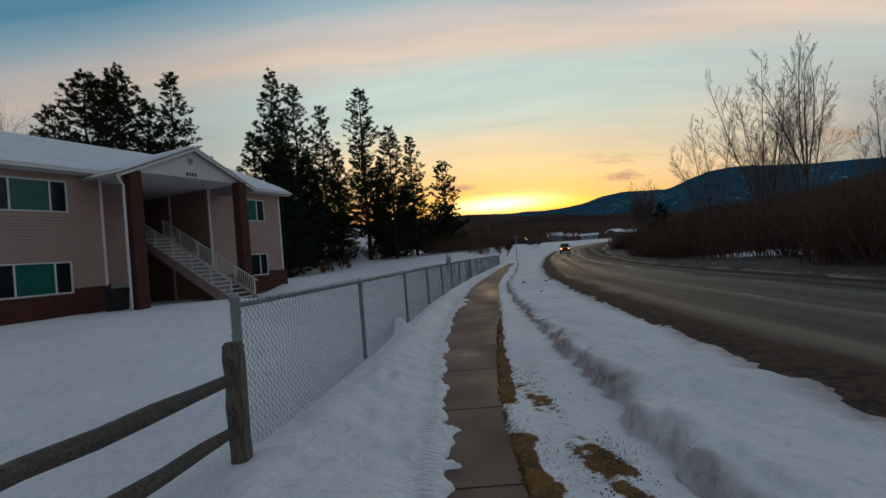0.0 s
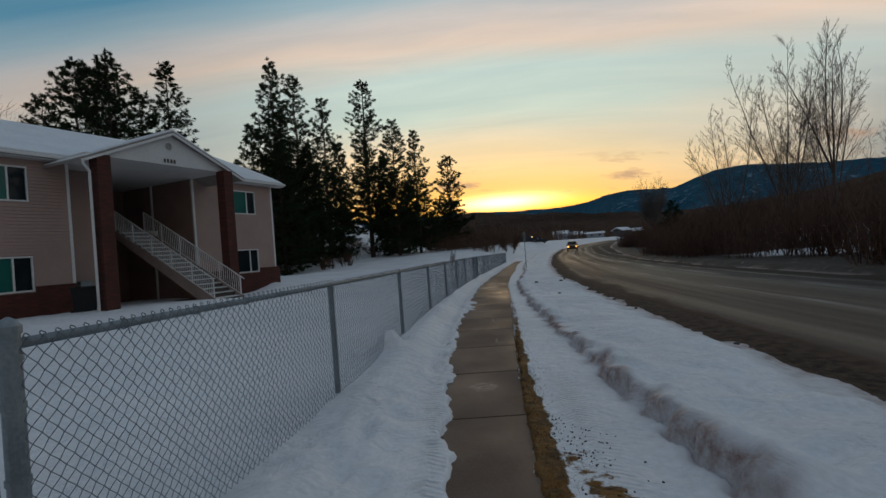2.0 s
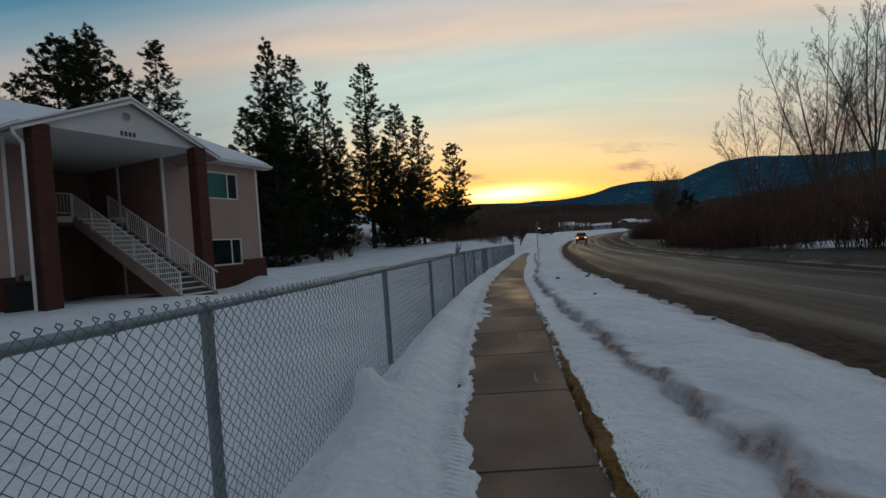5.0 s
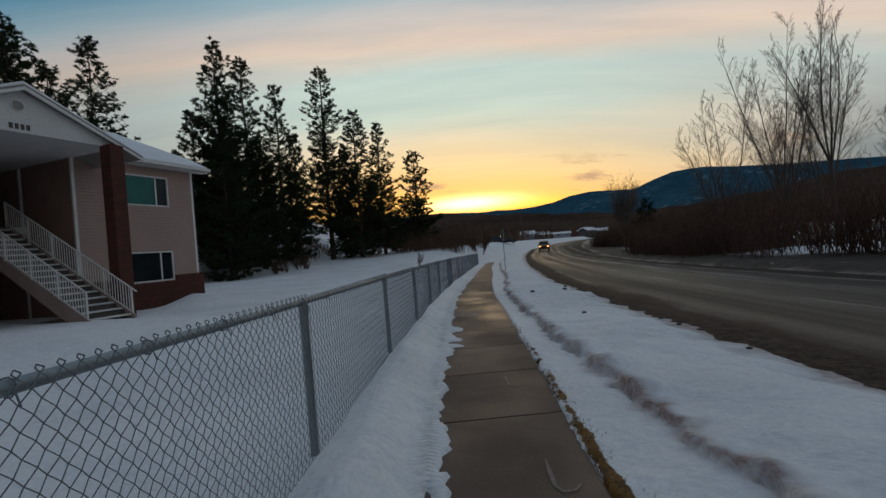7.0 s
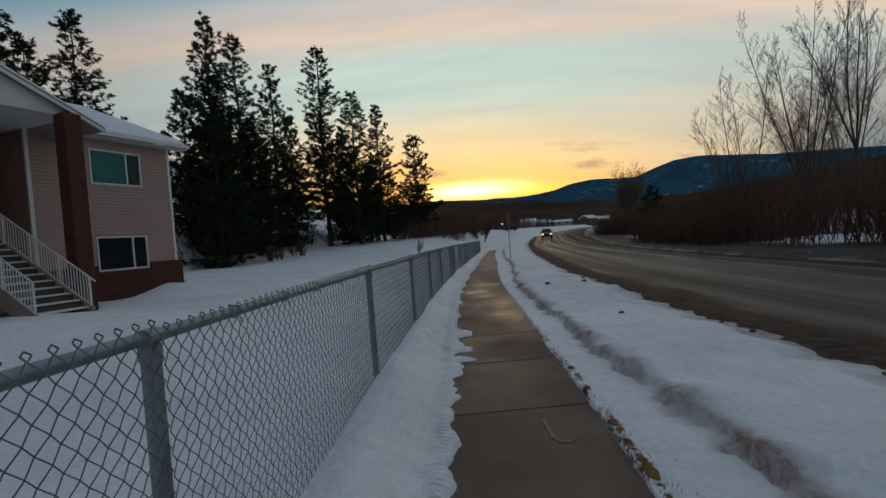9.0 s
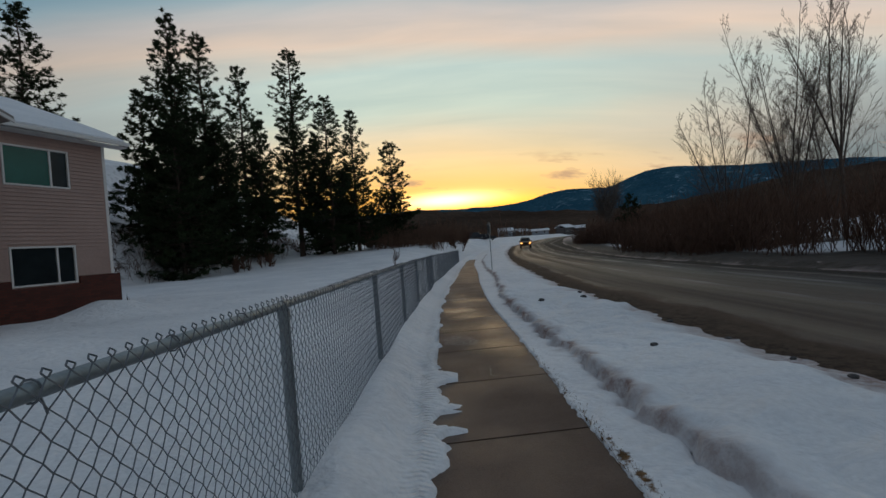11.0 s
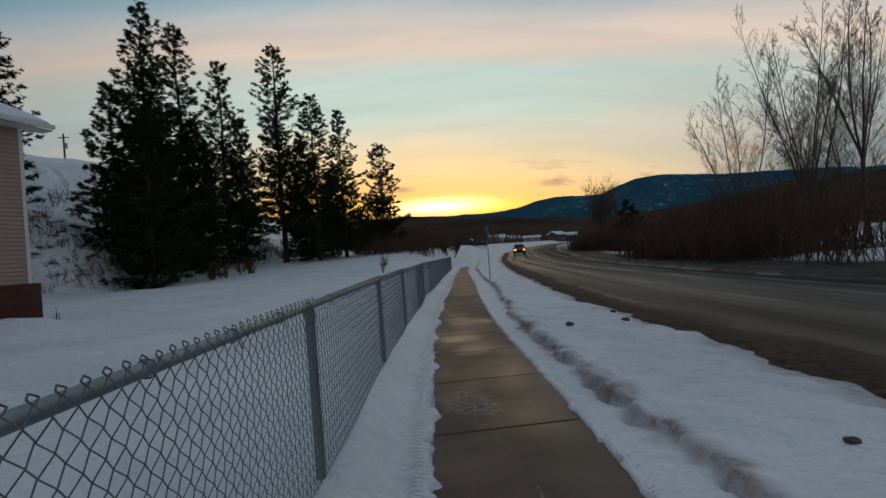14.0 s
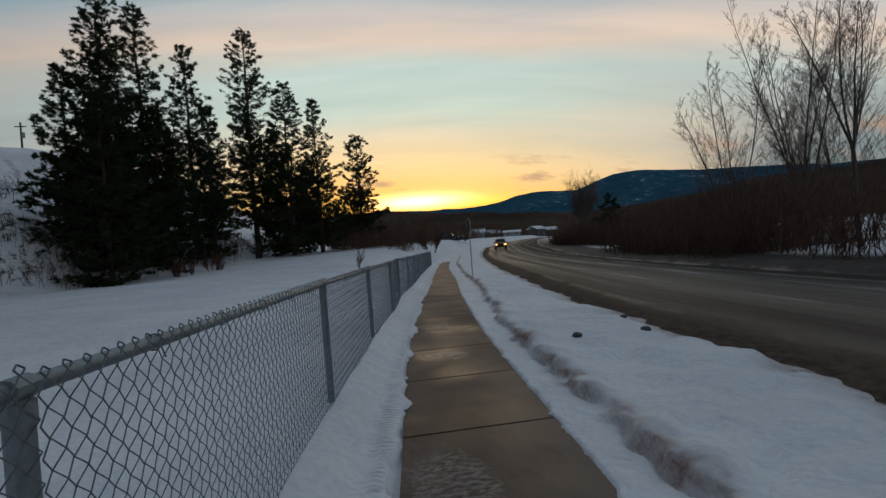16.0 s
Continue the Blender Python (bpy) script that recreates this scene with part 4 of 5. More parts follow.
    part("corner_board", boxed(6.09, 2.78, 0.02, 6.145, 2.88, 5.44, bevel=0.006), TRIM, h)
    part("corner_board", boxed(2.47, 0.86, 0.02, 2.55, 0.95, 5.44, bevel=0.006), TRIM, h)
    part("meter_box", boxed(1.62, 0.66, 0.62, 2.05, 0.87, 1.22, bevel=0.02), GALV, h, "grey metal meter box on the wall")
    # landing
    part("landing", boxed(1.10, 2.5, 3.08, 6.12, 4.99, 3.30, bevel=0.01), SOFFIT, h)
    part("ground_slab", boxed(0.7, -2.45, -0.3, 6.1, 4.98, 0.04), SLAB, h)
    # brick columns that carry the gable
    for x, deep in ((0.74, 0.0), (5.68, 0.18)):
        part("column", boxed(x, -2.36 - deep, -0.4, x + 0.45, -1.91 - deep, 5.44, bevel=0.01), BRICK, h, "tall dark red brick column")
    # porch ceiling and gable
    part("porch_ceiling", boxed(0.55, -2.12, 5.445, 6.62, 5.1, 5.52), SOFFIT, h)
    bm = bmesh.new()
    prism(bm, [(0.86, 5.42), (6.28, 5.42), (3.57, 6.58)], -2.21, -2.13)
    gable = part("gable", bm, SOFFIT, h, "white gable panel above the stair")
    # round vent with slats
    vx, vz = 3.47, 6.14
    bm = bmesh.new()
    ring = [(vx + 0.155 * math.cos(w), -2.225, vz + 0.155 * math.sin(w)) for w in np.linspace(0, math.tau, 25)]
    tube(bm, ring, 0.022, 6, closed=False)
    part("vent", bm, TRIM, gable, "round louvred gable vent")
    for k in range(5):
        z = -0.10 + 0.05 * k
        half = math.sqrt(0.15 ** 2 - z * z)
        bm = bmesh.new()
        box(bm, vx - half, -2.235, vz + z - 0.012, vx + half, -2.212, vz + z + 0.006)
        part("vent_slat", bm, FASCIA, gable)
    # house number as plain bars
    for k in range(4):
        x = 3.24 + k * 0.135
        bm = bmesh.new()
        box(bm, x, -2.225, 5.50, x + 0.085, -2.211, 5.65)
        part("number_bar", bm, DARK_DOOR, gable, "dark plain bar")
    # porch roof, its ridge running back into the main roof
    for sgn, x_out, up in ((-1, 0.32, 0.06), (1, 6.89, 0.0)):
        bm = bmesh.new()
        prism(bm, [(3.57, 6.62), (x_out, 5.14 + up), (x_out, 5.24 + up), (3.57, 6.72)], -2.40, 2.4)
        part("porch_roof", bm, FASCIA, h, "dark shingled porch roof edge")
        bm = bmesh.new()
        prism(bm, [(3.57, 6.725), (x_out - sgn * 0.04, 5.246 + up), (x_out - sgn * 0.06, 5.31 + up), (3.57, 6.81)], -2.37, 2.8)
        part("porch_roof_snow", bm, ROOF_SNOW, h, "thin snow lying on the porch roof")
        bm = bmesh.new()
        prism(bm, [(3.57, 6.56), (x_out, 5.08 + up), (x_out, 5.16 + up), (3.57, 6.65)], -2.43, -2.38)
        part("rake_board", bm, TRIM, h)
    # main roof
    slope = 2.32 / 5.65
    def roof_z(y):
        return 5.52 + (y + 0.45) * slope
    for y0, y1, name in ((-0.45, 5.2, "front"), (10.85, 5.2, "back")):
        za, zb = roof_z(-0.45), roof_z(5.2)
        for lift, thick, mat, label, inset in ((0.0, 0.12, FASCIA, "", 0.0), (0.124, 0.15, ROOF_SNOW, "thick smooth snow on the roof", 0.06)):
            bm = bmesh.new()
            nx = 44
            outer = []
            for k in range(nx + 1):
                x = -10.6 + inset + (22.1 - 2 * inset) * k / nx
                row = []
                for j in range(9):
                    s = j / 8
                    y = (y0 + (inset * (1 if y0 < 5 else -1))) * (1 - s) + y1 * s
                    z = za * (1 - s) + zb * s + lift
                    wob = 0.03 * (float(fractal(x * 0.8, y * 0.8, 91)) - 0.5) if mat is ROOF_SNOW else 0
                    t = thick * (0.45 + 0.55 * min(1, s * 6)) if mat is ROOF_SNOW else thick
                    row.append((bm.verts.new((x, y, z)), bm.verts.new((x, y, z + t + wob))))
                outer.append(row)
            for r0, r1 in zip(outer, outer[1:]):
                for j in range(8):
                    bm.faces.new((r0[j][1], r1[j][1], r1[j + 1][1], r0[j + 1][1]))
                    bm.faces.new((r0[j][0], r0[j + 1][0], r1[j + 1][0], r1[j][0]))
                bm.faces.new((r0[0][0], r1[0][0], r1[0][1], r0[0][1]))
            for r in (outer[0], outer[-1]):
                for j in range(8):
                    bm.faces.new((r[j][0], r[j][1], r[j + 1][1], r[j + 1][0]))
            bmesh.ops.recalc_face_normals(bm, faces=bm.faces[:])
            part("roof" if mat is FASCIA else "roof_snow", bm, mat, h, label)
    part("soffit", boxed(-10.6, -0.42, 5.46, 1.25, 0.0, 5.50), SOFFIT, h)
    part("soffit", boxed(6.3, -0.42, 5.46, 11.5, 0.0, 5.50), SOFFIT, h)
    for a, b in ((-10.6, 0.9), (6.7, 11.5)):
        bm = bmesh.new()
        box(bm, a, -0.56, 5.50, b, -0.45, 5.62, bevel=0.02)
        part("gutter", bm, TRIM, h)
    bm = bmesh.new()
    tube(bm, [(0.30, -2.36, 5.22), (0.34, -2.32, 5.06), (0.58, -2.20, 4.86), (0.60, -2.16, 4.70), (0.60, -2.16, 0.2)], 0.045, 8)
    part("downspout", bm, TRIM, h)
    return h


def railing(parent, a, b, n_posts, height=0.86, ext=0.0):
    """A white balustrade of steel tube from a to b, measured at the foot."""
    a, b = Vector(a), Vector(b)
    d = b - a
    up = Vector((0, 0, 1))
    bm = bmesh.new()
    tail = d.normalized() * ext
    tube(bm, [a + up * height, b + up * height + tail], 0.024, 8)
    rail = part("handrail", bm, TRIM, parent)
    bm = bmesh.new()
    tube(bm, [a + up * 0.12, b + up * 0.12], 0.018, 6)
    part("bottom_rail", bm, TRIM, parent)
    for k in range(n_posts + 1):
        p = a + d * (k / n_posts)
        part("rail_post", boxed(p.x - 0.022, p.y - 0.022, p.z - 0.12, p.x + 0.022, p.y + 0.022, p.z + height), TRIM, parent)
    flat = math.hypot(d.x, d.y)
    n = int(flat / 0.115)
    for k in range(1, n):
        p = a + d * (k / n)
        part("baluster", boxed(p.x - 0.009, p.y - 0.009, p.z + 0.12, p.x + 0.009, p.y + 0.009, p.z + height - 0.01), TRIM, parent)


def build_stair():
    s = thing("outdoor_stair", HOUSE, "painted outdoor stair with white steel railings and wooden treads", "stair")
    # it climbs from the yard straight in between the wings, up to the landing
    v_low, v_top, z_top, z_low = -3.3, 2.5, 3.30, 0.10
    x0, x1 = 4.15, 5.45
    for x in (x0, x1):
        bm = bmesh.new()
        side = [(v_low - 0.1, z_low - 0.2), (v_low - 0.1, z_low + 0.06), (v_top, z_top), (v_top, z_top - 0.36), (v_low + 0.4, z_low - 0.2)]
        a = [bm.verts.new((x - 0.03, y, z)) for y, z in side]
        b = [bm.verts.new((x + 0.03, y, z)) for y, z in side]
        bm.faces.new(a)
        bm.faces.new(b[::-1])
        for i in range(5):
            bm.faces.new((a[i], b[i], b[(i + 1) % 5], a[(i + 1) % 5]))
        bmesh.ops.recalc_face_normals(bm, faces=bm.faces[:])
        part("stringer", bm, STAIR_PAINT, s)
    n = 17
    for k in range(n):
        y = v_low + (v_top - v_low) * (k + 0.1) / n
        z = z_low + (z_top - z_low) * (k + 0.5) / n
        part("tread", boxed(x0 + 0.032, y, z - 0.045, x1 - 0.032, y + 0.30, z, bevel=0.006), TRIM, s)
        part("riser", boxed(x0 + 0.04, y + 0.27, z - 0.12, x1 - 0.04, y + 0.285, z + 0.12), DARK_DOOR, s)
    railing(s, (x0, v_top, z_top), (x0, v_low, z_low), 5, ext=0.0)
    railing(s, (x1, v_top, z_top), (x1, v_low, z_low), 5, ext=0.25)
    railing(s, (1.3, v_top, z_top), (x0 - 0.05, v_top, z_top), 2, 0.86)
    return s


build_house()
build_stair()

# ---------------------------------------------------------------- trees


def pine_parts(height, spread, seed, bare=0.12, gaps=0.25, lean=0.0):
    """Trunk, limbs and a crown of needle tufts that sit in clumps towards the ends of upturned limbs."""
    rng = random.Random(seed)
    limbs, crown = Soup(), Soup()
    pts, rad = [], []
    for k in range(13):
        s = k / 12
        pts.append(Vector((lean * s * s * height + rng.uniform(-0.09, 0.09), rng.uniform(-0.09, 0.09), s * height)))
        rad.append(0.013 * height * (1 - s) ** 0.9 + 0.02)
    pts[0].z = -0.6
    for k in range(12):
        limbs.stick(pts[k], pts[k + 1], rad[k], rad[k + 1], 8)

    def at(z):
        s = min(max(z / height, 0), 1) * 12
        i = min(int(s), 11)
        return pts[i].lerp(pts[i + 1], s - i)

    def tuft(c, size, out):
        for _ in range(13):
            d = Vector((rng.gauss(0, 1) + out.x * 0.35, rng.gauss(0, 1) + out.y * 0.35, rng.gauss(0.25, 0.75))).normalized() * size * rng.uniform(0.65, 1.2)
            side = d.cross(Vector((rng.gauss(0, 1), rng.gauss(0, 1), rng.gauss(0, 1)))).normalized() * size * 0.15
            crown.tri(c - side, c + side, c + d)

    z = bare * height
    while z < height * 0.99:
        s = (z / height - bare) / (1 - bare)
        # oval outline: widest a quarter of the way up, with a blunt top
        reach = spread * (0.10 + 0.90 * max(0.0, 1 - s) ** 0.78) * min(1.0, 0.72 + 1.3 * s) * rng.uniform(0.66, 1.16)
        thick = 1.0 if s < 0.45 else 0.75
        for _ in range(rng.choice((6, 7, 8)) + (3 if s < 0.5 else 0)):
            if rng.random() < gaps * (1 if s > 0.35 else 0.7):
                continue
            w = rng.uniform(0, math.tau)
            ln = reach * rng.uniform(0.55, 1.15)
            out = Vector((math.cos(w), math.sin(w), rng.uniform(-0.26, 0.06) + 0.50 * s))
            a = at(z + rng.uniform(-0.2, 0.2))
            mid = a + out * ln * 0.55 + Vector((0, 0, -0.06 * ln))
            tip = a + out * ln + Vector((0, 0, 0.13 * ln))
            limbs.stick(a, mid, 0.009 * ln + 0.012, 0.006 * ln + 0.008, 4)
            limbs.stick(mid, tip, 0.006 * ln + 0.008, 0.006, 3)
            # side shoots carry the clumps
            for _ in range(max(2, int(ln * 2.5 * thick + 1.2))):
                q = rng.uniform(0.28, 1.0) ** 0.75
                p = a.lerp(mid, q / 0.55) if q < 0.55 else mid.lerp(tip, (q - 0.55) / 0.45)
                side = Vector((-out.y, out.x, 0)) * rng.uniform(-0.5, 0.5) * ln * (1.15 - q) + Vector((0, 0, rng.uniform(-0.05, 0.22)))
                e = p + side + out * 0.12 * ln
                limbs.stick(p, e, 0.010, 0.005, 3)
                size = rng.uniform(0.22, 0.36) * (0.8 + 0.2 * min(1, ln / 2))
                tuft(e, size, out)
                tuft(p.lerp(e, 0.5) + Vector((rng.gauss(0, 0.12), rng.gauss(0, 0.12), rng.gauss(0.05, 0.08))), size * 0.85, out)
            tuft(tip, 0.34, out)
            if s < 0.55:
                tuft(a.lerp(mid, rng.uniform(0.3, 1.0)) + Vector((rng.gauss(0, 0.2), rng.gauss(0, 0.2), rng.gauss(0, 0.15))), 0.46, out)
        z += 0.34 + 0.16 * (1 - s)
    for _ in range(4):
        tuft(at(height) + Vector((rng.gauss(0, 0.08), rng.gauss(0, 0.08), rng.uniform(-0.5, 0.0))), 0.34, Vector((0, 0, 1)))
    return limbs, crown


def pine(x, y, top, seed, spread, bare=0.1, gaps=0.25, lean=0.0, label="tall dark green pine standing on the snowy slope"):
    z = float(land(x, y)) - 0.1
    t = thing("pine_tree", pose(x, y, z), label, "tree", "pines on the slope")
    limbs, crown = pine_parts(top - z, spread * 1.06, seed, bare, gaps * 0.8, lean)
    for name, soup, mat in (("trunk", limbs, BARK), ("crown", crown, NEEDLES)):
        ob = new(name, soup.mesh(name, mat))
        ob.parent = t
    return t


# beside the yard, from the house towards the valley
pine(-19.85, 59.4, 25.1, 1, 4.4, 0.03, 0.16)
pine(-18.0, 62.0, 24.3, 2, 3.6, 0.05, 0.22)
pine(-21.9, 57.6, 17.2, 3, 3.5, 0.03, 0.18)
pine(-18.0, 54.6, 14.0, 17, 3.9, 0.02, 0.06)
pine(-19.0, 58.0, 18.6, 20, 4.2, 0.03, 0.08)
pine(-16.3, 68.9, 23.5, 4, 3.8, 0.12, 0.24)
pine(-16.9, 61.6, 15.2, 5, 3.8, 0.05, 0.10)
pine(-14.3, 68.0, 17.0, 6, 3.0, 0.08, 0.14)
pine(-11.4, 73.9, 27.5, 7, 4.5, 0.16, 0.26)
pine(-7.3, 73.4, 20.8, 8, 4.3, 0.06, 0.10)
pine(-9.3, 76.5, 16.5, 9, 3.6, 0.06, 0.10)
pine(-4.5, 77.4, 20.1, 10, 3.9, 0.08, 0.20)
pine(-6.4, 80.0, 12.5, 18, 3.6, 0.03, 0.12)
pine(0.55, 86.0, 17.3, 11, 4.4, 0.05, 0.12)
pine(-1.6, 84.0, 9.5, 12, 3.8, 0.03, 0.18)
# behind the house
pine(-33.9, 46.9, 21.6, 13, 4.6, 0.05, 0.08)
pine(-28.0, 42.8, 20.1, 14, 4.4, 0.05, 0.06)
pine(-30.9, 45.4, 20.0, 19, 4.6, 0.05, 0.04)
pine(-29.4, 54.1, 23.7, 15, 4.4, 0.10, 0.26, 0.005)
pine(-38.0, 48.0, 18.6, 16, 4.6, 0.05, 0.08)
pine(-26.2, 44.2, 17.0, 21, 3.8, 0.05, 0.08)


def bare_tree_soup(height, seed, stems, wide, levels=5, twig=0.010, r0=0.0062):
    rng = random.Random(seed)
    s = Soup()

    def grow(p, d, length, r, level):
        n = 3 if level < 3 else 2
        q = p
        for k in range(n):
            d = (d + Vector((rng.gauss(0, 0.045), rng.gauss(0, 0.045), 0.05))).normalized()
            e = q + d * (length / n)
            rr = r * (1 - 0.35 * (k + 1) / n)
            s.stick(q, e, r * (1 - 0.35 * k / n), rr, 5 if level == 0 else 3)
            if level < levels and (k > 0 or level > 0):
                for _ in range((2, 2, 3, 2)[level]):
                    if rng.random() < 0.85:
                        w = rng.uniform(0, math.tau)
                        spread = rng.uniform(0.34, 0.80)
                        side = d.cross(Vector((math.cos(w), math.sin(w), 0.2))).normalized()
                        grow(q.lerp(e, rng.random()), (d + side * spread + Vector((0, 0, 0.12))).normalized(), length * rng.uniform(0.46, 0.72), max(twig, rr * 0.45), level + 1)
            q = e
        if level < levels:
            grow(q, d, length * 0.62, max(twig, r * 0.6), level + 1)

    for k in range(stems):
        w = rng.uniform(0, math.tau)
        lean = rng.uniform(0.05, wide)
        d = Vector((math.cos(w) * lean, math.sin(w) * lean, 1)).normalized()
        h = height * rng.uniform(0.85, 1.0)
        grow(Vector((math.cos(w) * 0.2 * stems ** 0.5, math.sin(w) * 0.2 * stems ** 0.5, -0.4)), d, h * 0.42, r0 * h, 0)
    high = max(v.z for v in s.v)
    for v in s.v:
        v.z *= height / high
    return s


def limb_tree_soup(height, seed, limbs, twig, low=0.12, wide=0.30):
    """A leafless crown: slender limbs that fork low and carry ascending branches with many fine twigs."""
    rng = random.Random(seed)
    s, wood = Soup(), Soup()

    def grow(p, d, length, r, level):
        n = (14, 7, 4, 2)[level]
        tip = (twig * 1.3, twig, twig * 0.8, twig * 0.65)[level]
        q = p
        for k in range(n):
            a, b = k / n, (k + 1) / n
            bend = (0.032, 0.05, 0.05, 0.03)[level]
            d = (d + Vector((rng.gauss(0, bend), rng.gauss(0, bend), (0.01, 0.035, 0.03, 0.02)[level]))).normalized()
            e = q + d * (length / n)
            (wood if level == 0 else s).stick(q, e, r * (1 - a) + tip * a, r * (1 - b) + tip * b, (6, 4, 3, 3)[level])
            if level < 3 and a >= (0.12, 0.14, 0.10)[level]:
                for _ in range(rng.choice(((2, 2, 3), (2, 2, 2), (1, 1, 2))[level])):
                    w = rng.uniform(0, math.tau)
                    side = d.cross(Vector((math.cos(w), math.sin(w), 0.3))).normalized()
                    c = q.lerp(e, rng.random())
                    ln = length * ((1 - a) * 0.75 + 0.16) * rng.uniform(0.30, 0.52) * (0.92, 0.95, 1.15)[level]
                    grow(c, (d + side * rng.uniform(0.48, 0.92) + Vector((0, 0, 0.08))).normalized(), ln, max(tip, (r * (1 - a) + tip * a) * rng.uniform(0.24, 0.38)), level + 1)
            q = e

    r = 0.0070 * height
    fork = Vector((rng.uniform(-0.1, 0.1), rng.uniform(-0.1, 0.1), height * low))
    wood.stick(Vector((0, 0, -0.5)), fork, r * 1.25, r, 9)
    turn = rng.uniform(0, math.tau)
    for k in range(limbs):
        w = turn + math.tau * (k + rng.uniform(-0.25, 0.25)) / limbs
        lean = rng.uniform(0.35, 1.0) * wide if limbs > 1 else 0.05
        d = Vector((math.cos(w) * lean, math.sin(w) * lean, 1)).normalized()
        grow(fork, d, height * (1 - low) * (1.0 if k == 0 else rng.uniform(0.70, 0.98)), r * rng.uniform(0.5, 0.75), 0)
    high = max(v.z for v in s.v + wood.v)
    for v in s.v + wood.v:
        v.z *= height / high
    return wood, s


def limb_tree(x, y, top, seed, limbs=3, twig=0.010, low=0.12, wide=0.30, label="tall leafless tree with upright forking limbs"):
    z = float(land(x, y))
    t = thing("bare_tree", pose(x, y, z), label, "tree", "bare trees across the road")
    wood, twigs = limb_tree_soup(top - z, seed, limbs, twig, low, wide)
    for name, soup in (("trunk", wood), ("crown", twigs)):
        ob = new(name, soup.mesh(name, PALE_BARK, True))
        ob.parent = t
    return t


def bare_tree(x, y, top, seed, stems=1, wide=0.2, levels=4, twig=0.0075, mat=None, label="tall leafless tree with pale upright limbs", name="bare_tree"):
    z = float(land(x, y))
    t = thing(name, pose(x, y, z), label, "tree", "bare trees across the road")
    ob = new("crown", bare_tree_soup(top - z, seed, stems, wide, levels, twig).mesh("crown", mat or PALE_BARK, True))
    ob.parent = t
    return t


limb_tree(22.7, 41.5, 12.9, 34, 4, 0.0065, 0.05, 0.24, "small slender leafless tree above the thicket")
limb_tree(26.7, 40.6, 15.8, 22, 5, 0.0068, 0.08, 0.24)
limb_tree(28.6, 42.5, 14.6, 23, 3, 0.0068, 0.10, 0.20)
limb_tree(30.5, 40.5, 17.8, 24, 4, 0.0068, 0.30, 0.36, "tallest leafless tree with a straight forking trunk")
limb_tree(31.6, 42.4, 15.0, 25, 3, 0.0068, 0.10, 0.24)
limb_tree(37.0, 40.5, 13.4, 26, 3, 0.0065, 0.06, 0.40, "bushy leafless tree with many thin stems")
limb_tree(39.6, 38.0, 13.0, 27, 3, 0.0065, 0.06, 0.40, "bushy leafless tree with many thin stems")
limb_tree(42.0, 41.5, 14.8, 28, 2, 0.0068, 0.08, 0.40, "bushy leafless tree with many thin stems")
limb_tree(46.0, 37.5, 14.4, 29, 2, 0.0068, 0.08, 0.40, "bushy leafless tree with many thin stems")
limb_tree(50.0, 33.5, 14.2, 30, 2, 0.0068, 0.08, 0.40, "bushy leafless tree with many thin stems")
bare_tree(-36.0, 36.0, 17.8, 32, 6, 0.6, mat=TWIGS, label="reddish leafless tree behind the apartment roof")


def brush():
    """The thicket of bare bushes beyond the road."""
    rng = random.Random(77)
    s = Soup()
    spots = []
    for _ in range(1250):
        y = rng.uniform(6, 95)
        off = abs(rng.gauss(0, 1)) * 7 + 1.6
        x = float(road_right(y)) + off
        gap = fractal(np.array(x / 11.0), np.array(y / 11.0), 61, 2)
        if float(gap) < 0.40 or rng.random() < 0.75 * float(clearing(x, y)):
            continue
        spots.append((x, y, 1.0))
    for x, y, k in spots:
        z = float(land(x, y))
        off = x - float(road_right(y))
        tall = rng.uniform(1.4, 3.2) * (0.7 + min(off, 12) / 8)
        for _ in range(9):
            w = rng.uniform(0, math.tau)
            lean = rng.uniform(0.05, 0.55)
            d = Vector((math.cos(w) * lean, math.sin(w) * lean, 1)).normalized()
            p = Vector((x + rng.gauss(0, 0.5), y + rng.gauss(0, 0.5), z - 0.1))
            ln = tall * rng.uniform(0.6, 1.1)
            r = rng.uniform(0.012, 0.03)
            q = p + d * ln * 0.5
            d2 = (d + Vector((rng.gauss(0, 0.2), rng.gauss(0, 0.2), 0.0))).normalized()
            e = q + d2 * ln * 0.5
            s.stick(p, q, r, r * 0.7)
            s.stick(q, e, r * 0.7, 0.006)
            for _ in range(9):
                a = p.lerp(q, rng.uniform(0.3, 1)) if rng.random() < 0.5 else q.lerp(e, rng.random())
                dd = (d + Vector((rng.gauss(0, 0.6), rng.gauss(0, 0.6), rng.gauss(0.1, 0.3)))).normalized()
                s.stick(a, a + dd * rng.uniform(0.3, 0.9), 0.009, 0.004)
    ob = new("roadside_brush", s.mesh("roadside_brush", TWIGS))
    return tagged(ob, "dense brown leafless thicket along the far side", "brush", kind="stuff")


brush()

# ---------------------------------------------------------------- across the valley and along the road
CAR_PAINT = material("tan_car_paint", mottled((0.16, 0.10, 0.05), (0.20, 0.13, 0.07), 3), 0.3, metal=0.4)
DARK_PAINT = material("dark_car_paint", mottled((0.02, 0.022, 0.028), (0.035, 0.037, 0.045), 3), 0.3, metal=0.3)
RUBBER = material("tyre_rubber", (0.015, 0.015, 0.016), 0.85)
HOUSE_PAINT = material("far_house_paint", mottled((0.20, 0.22, 0.25), (0.28, 0.29, 0.32), 0.6), 0.7)
HOUSE_DARK = material("far_house_dark", mottled((0.06, 0.05, 0.05), (0.09, 0.08, 0.075), 0.6), 0.7)
SIGN_BACK = material("sign_aluminium", mottled((0.20, 0.20, 0.20), (0.27, 0.27, 0.27), 6), 0.5, metal=0.6)
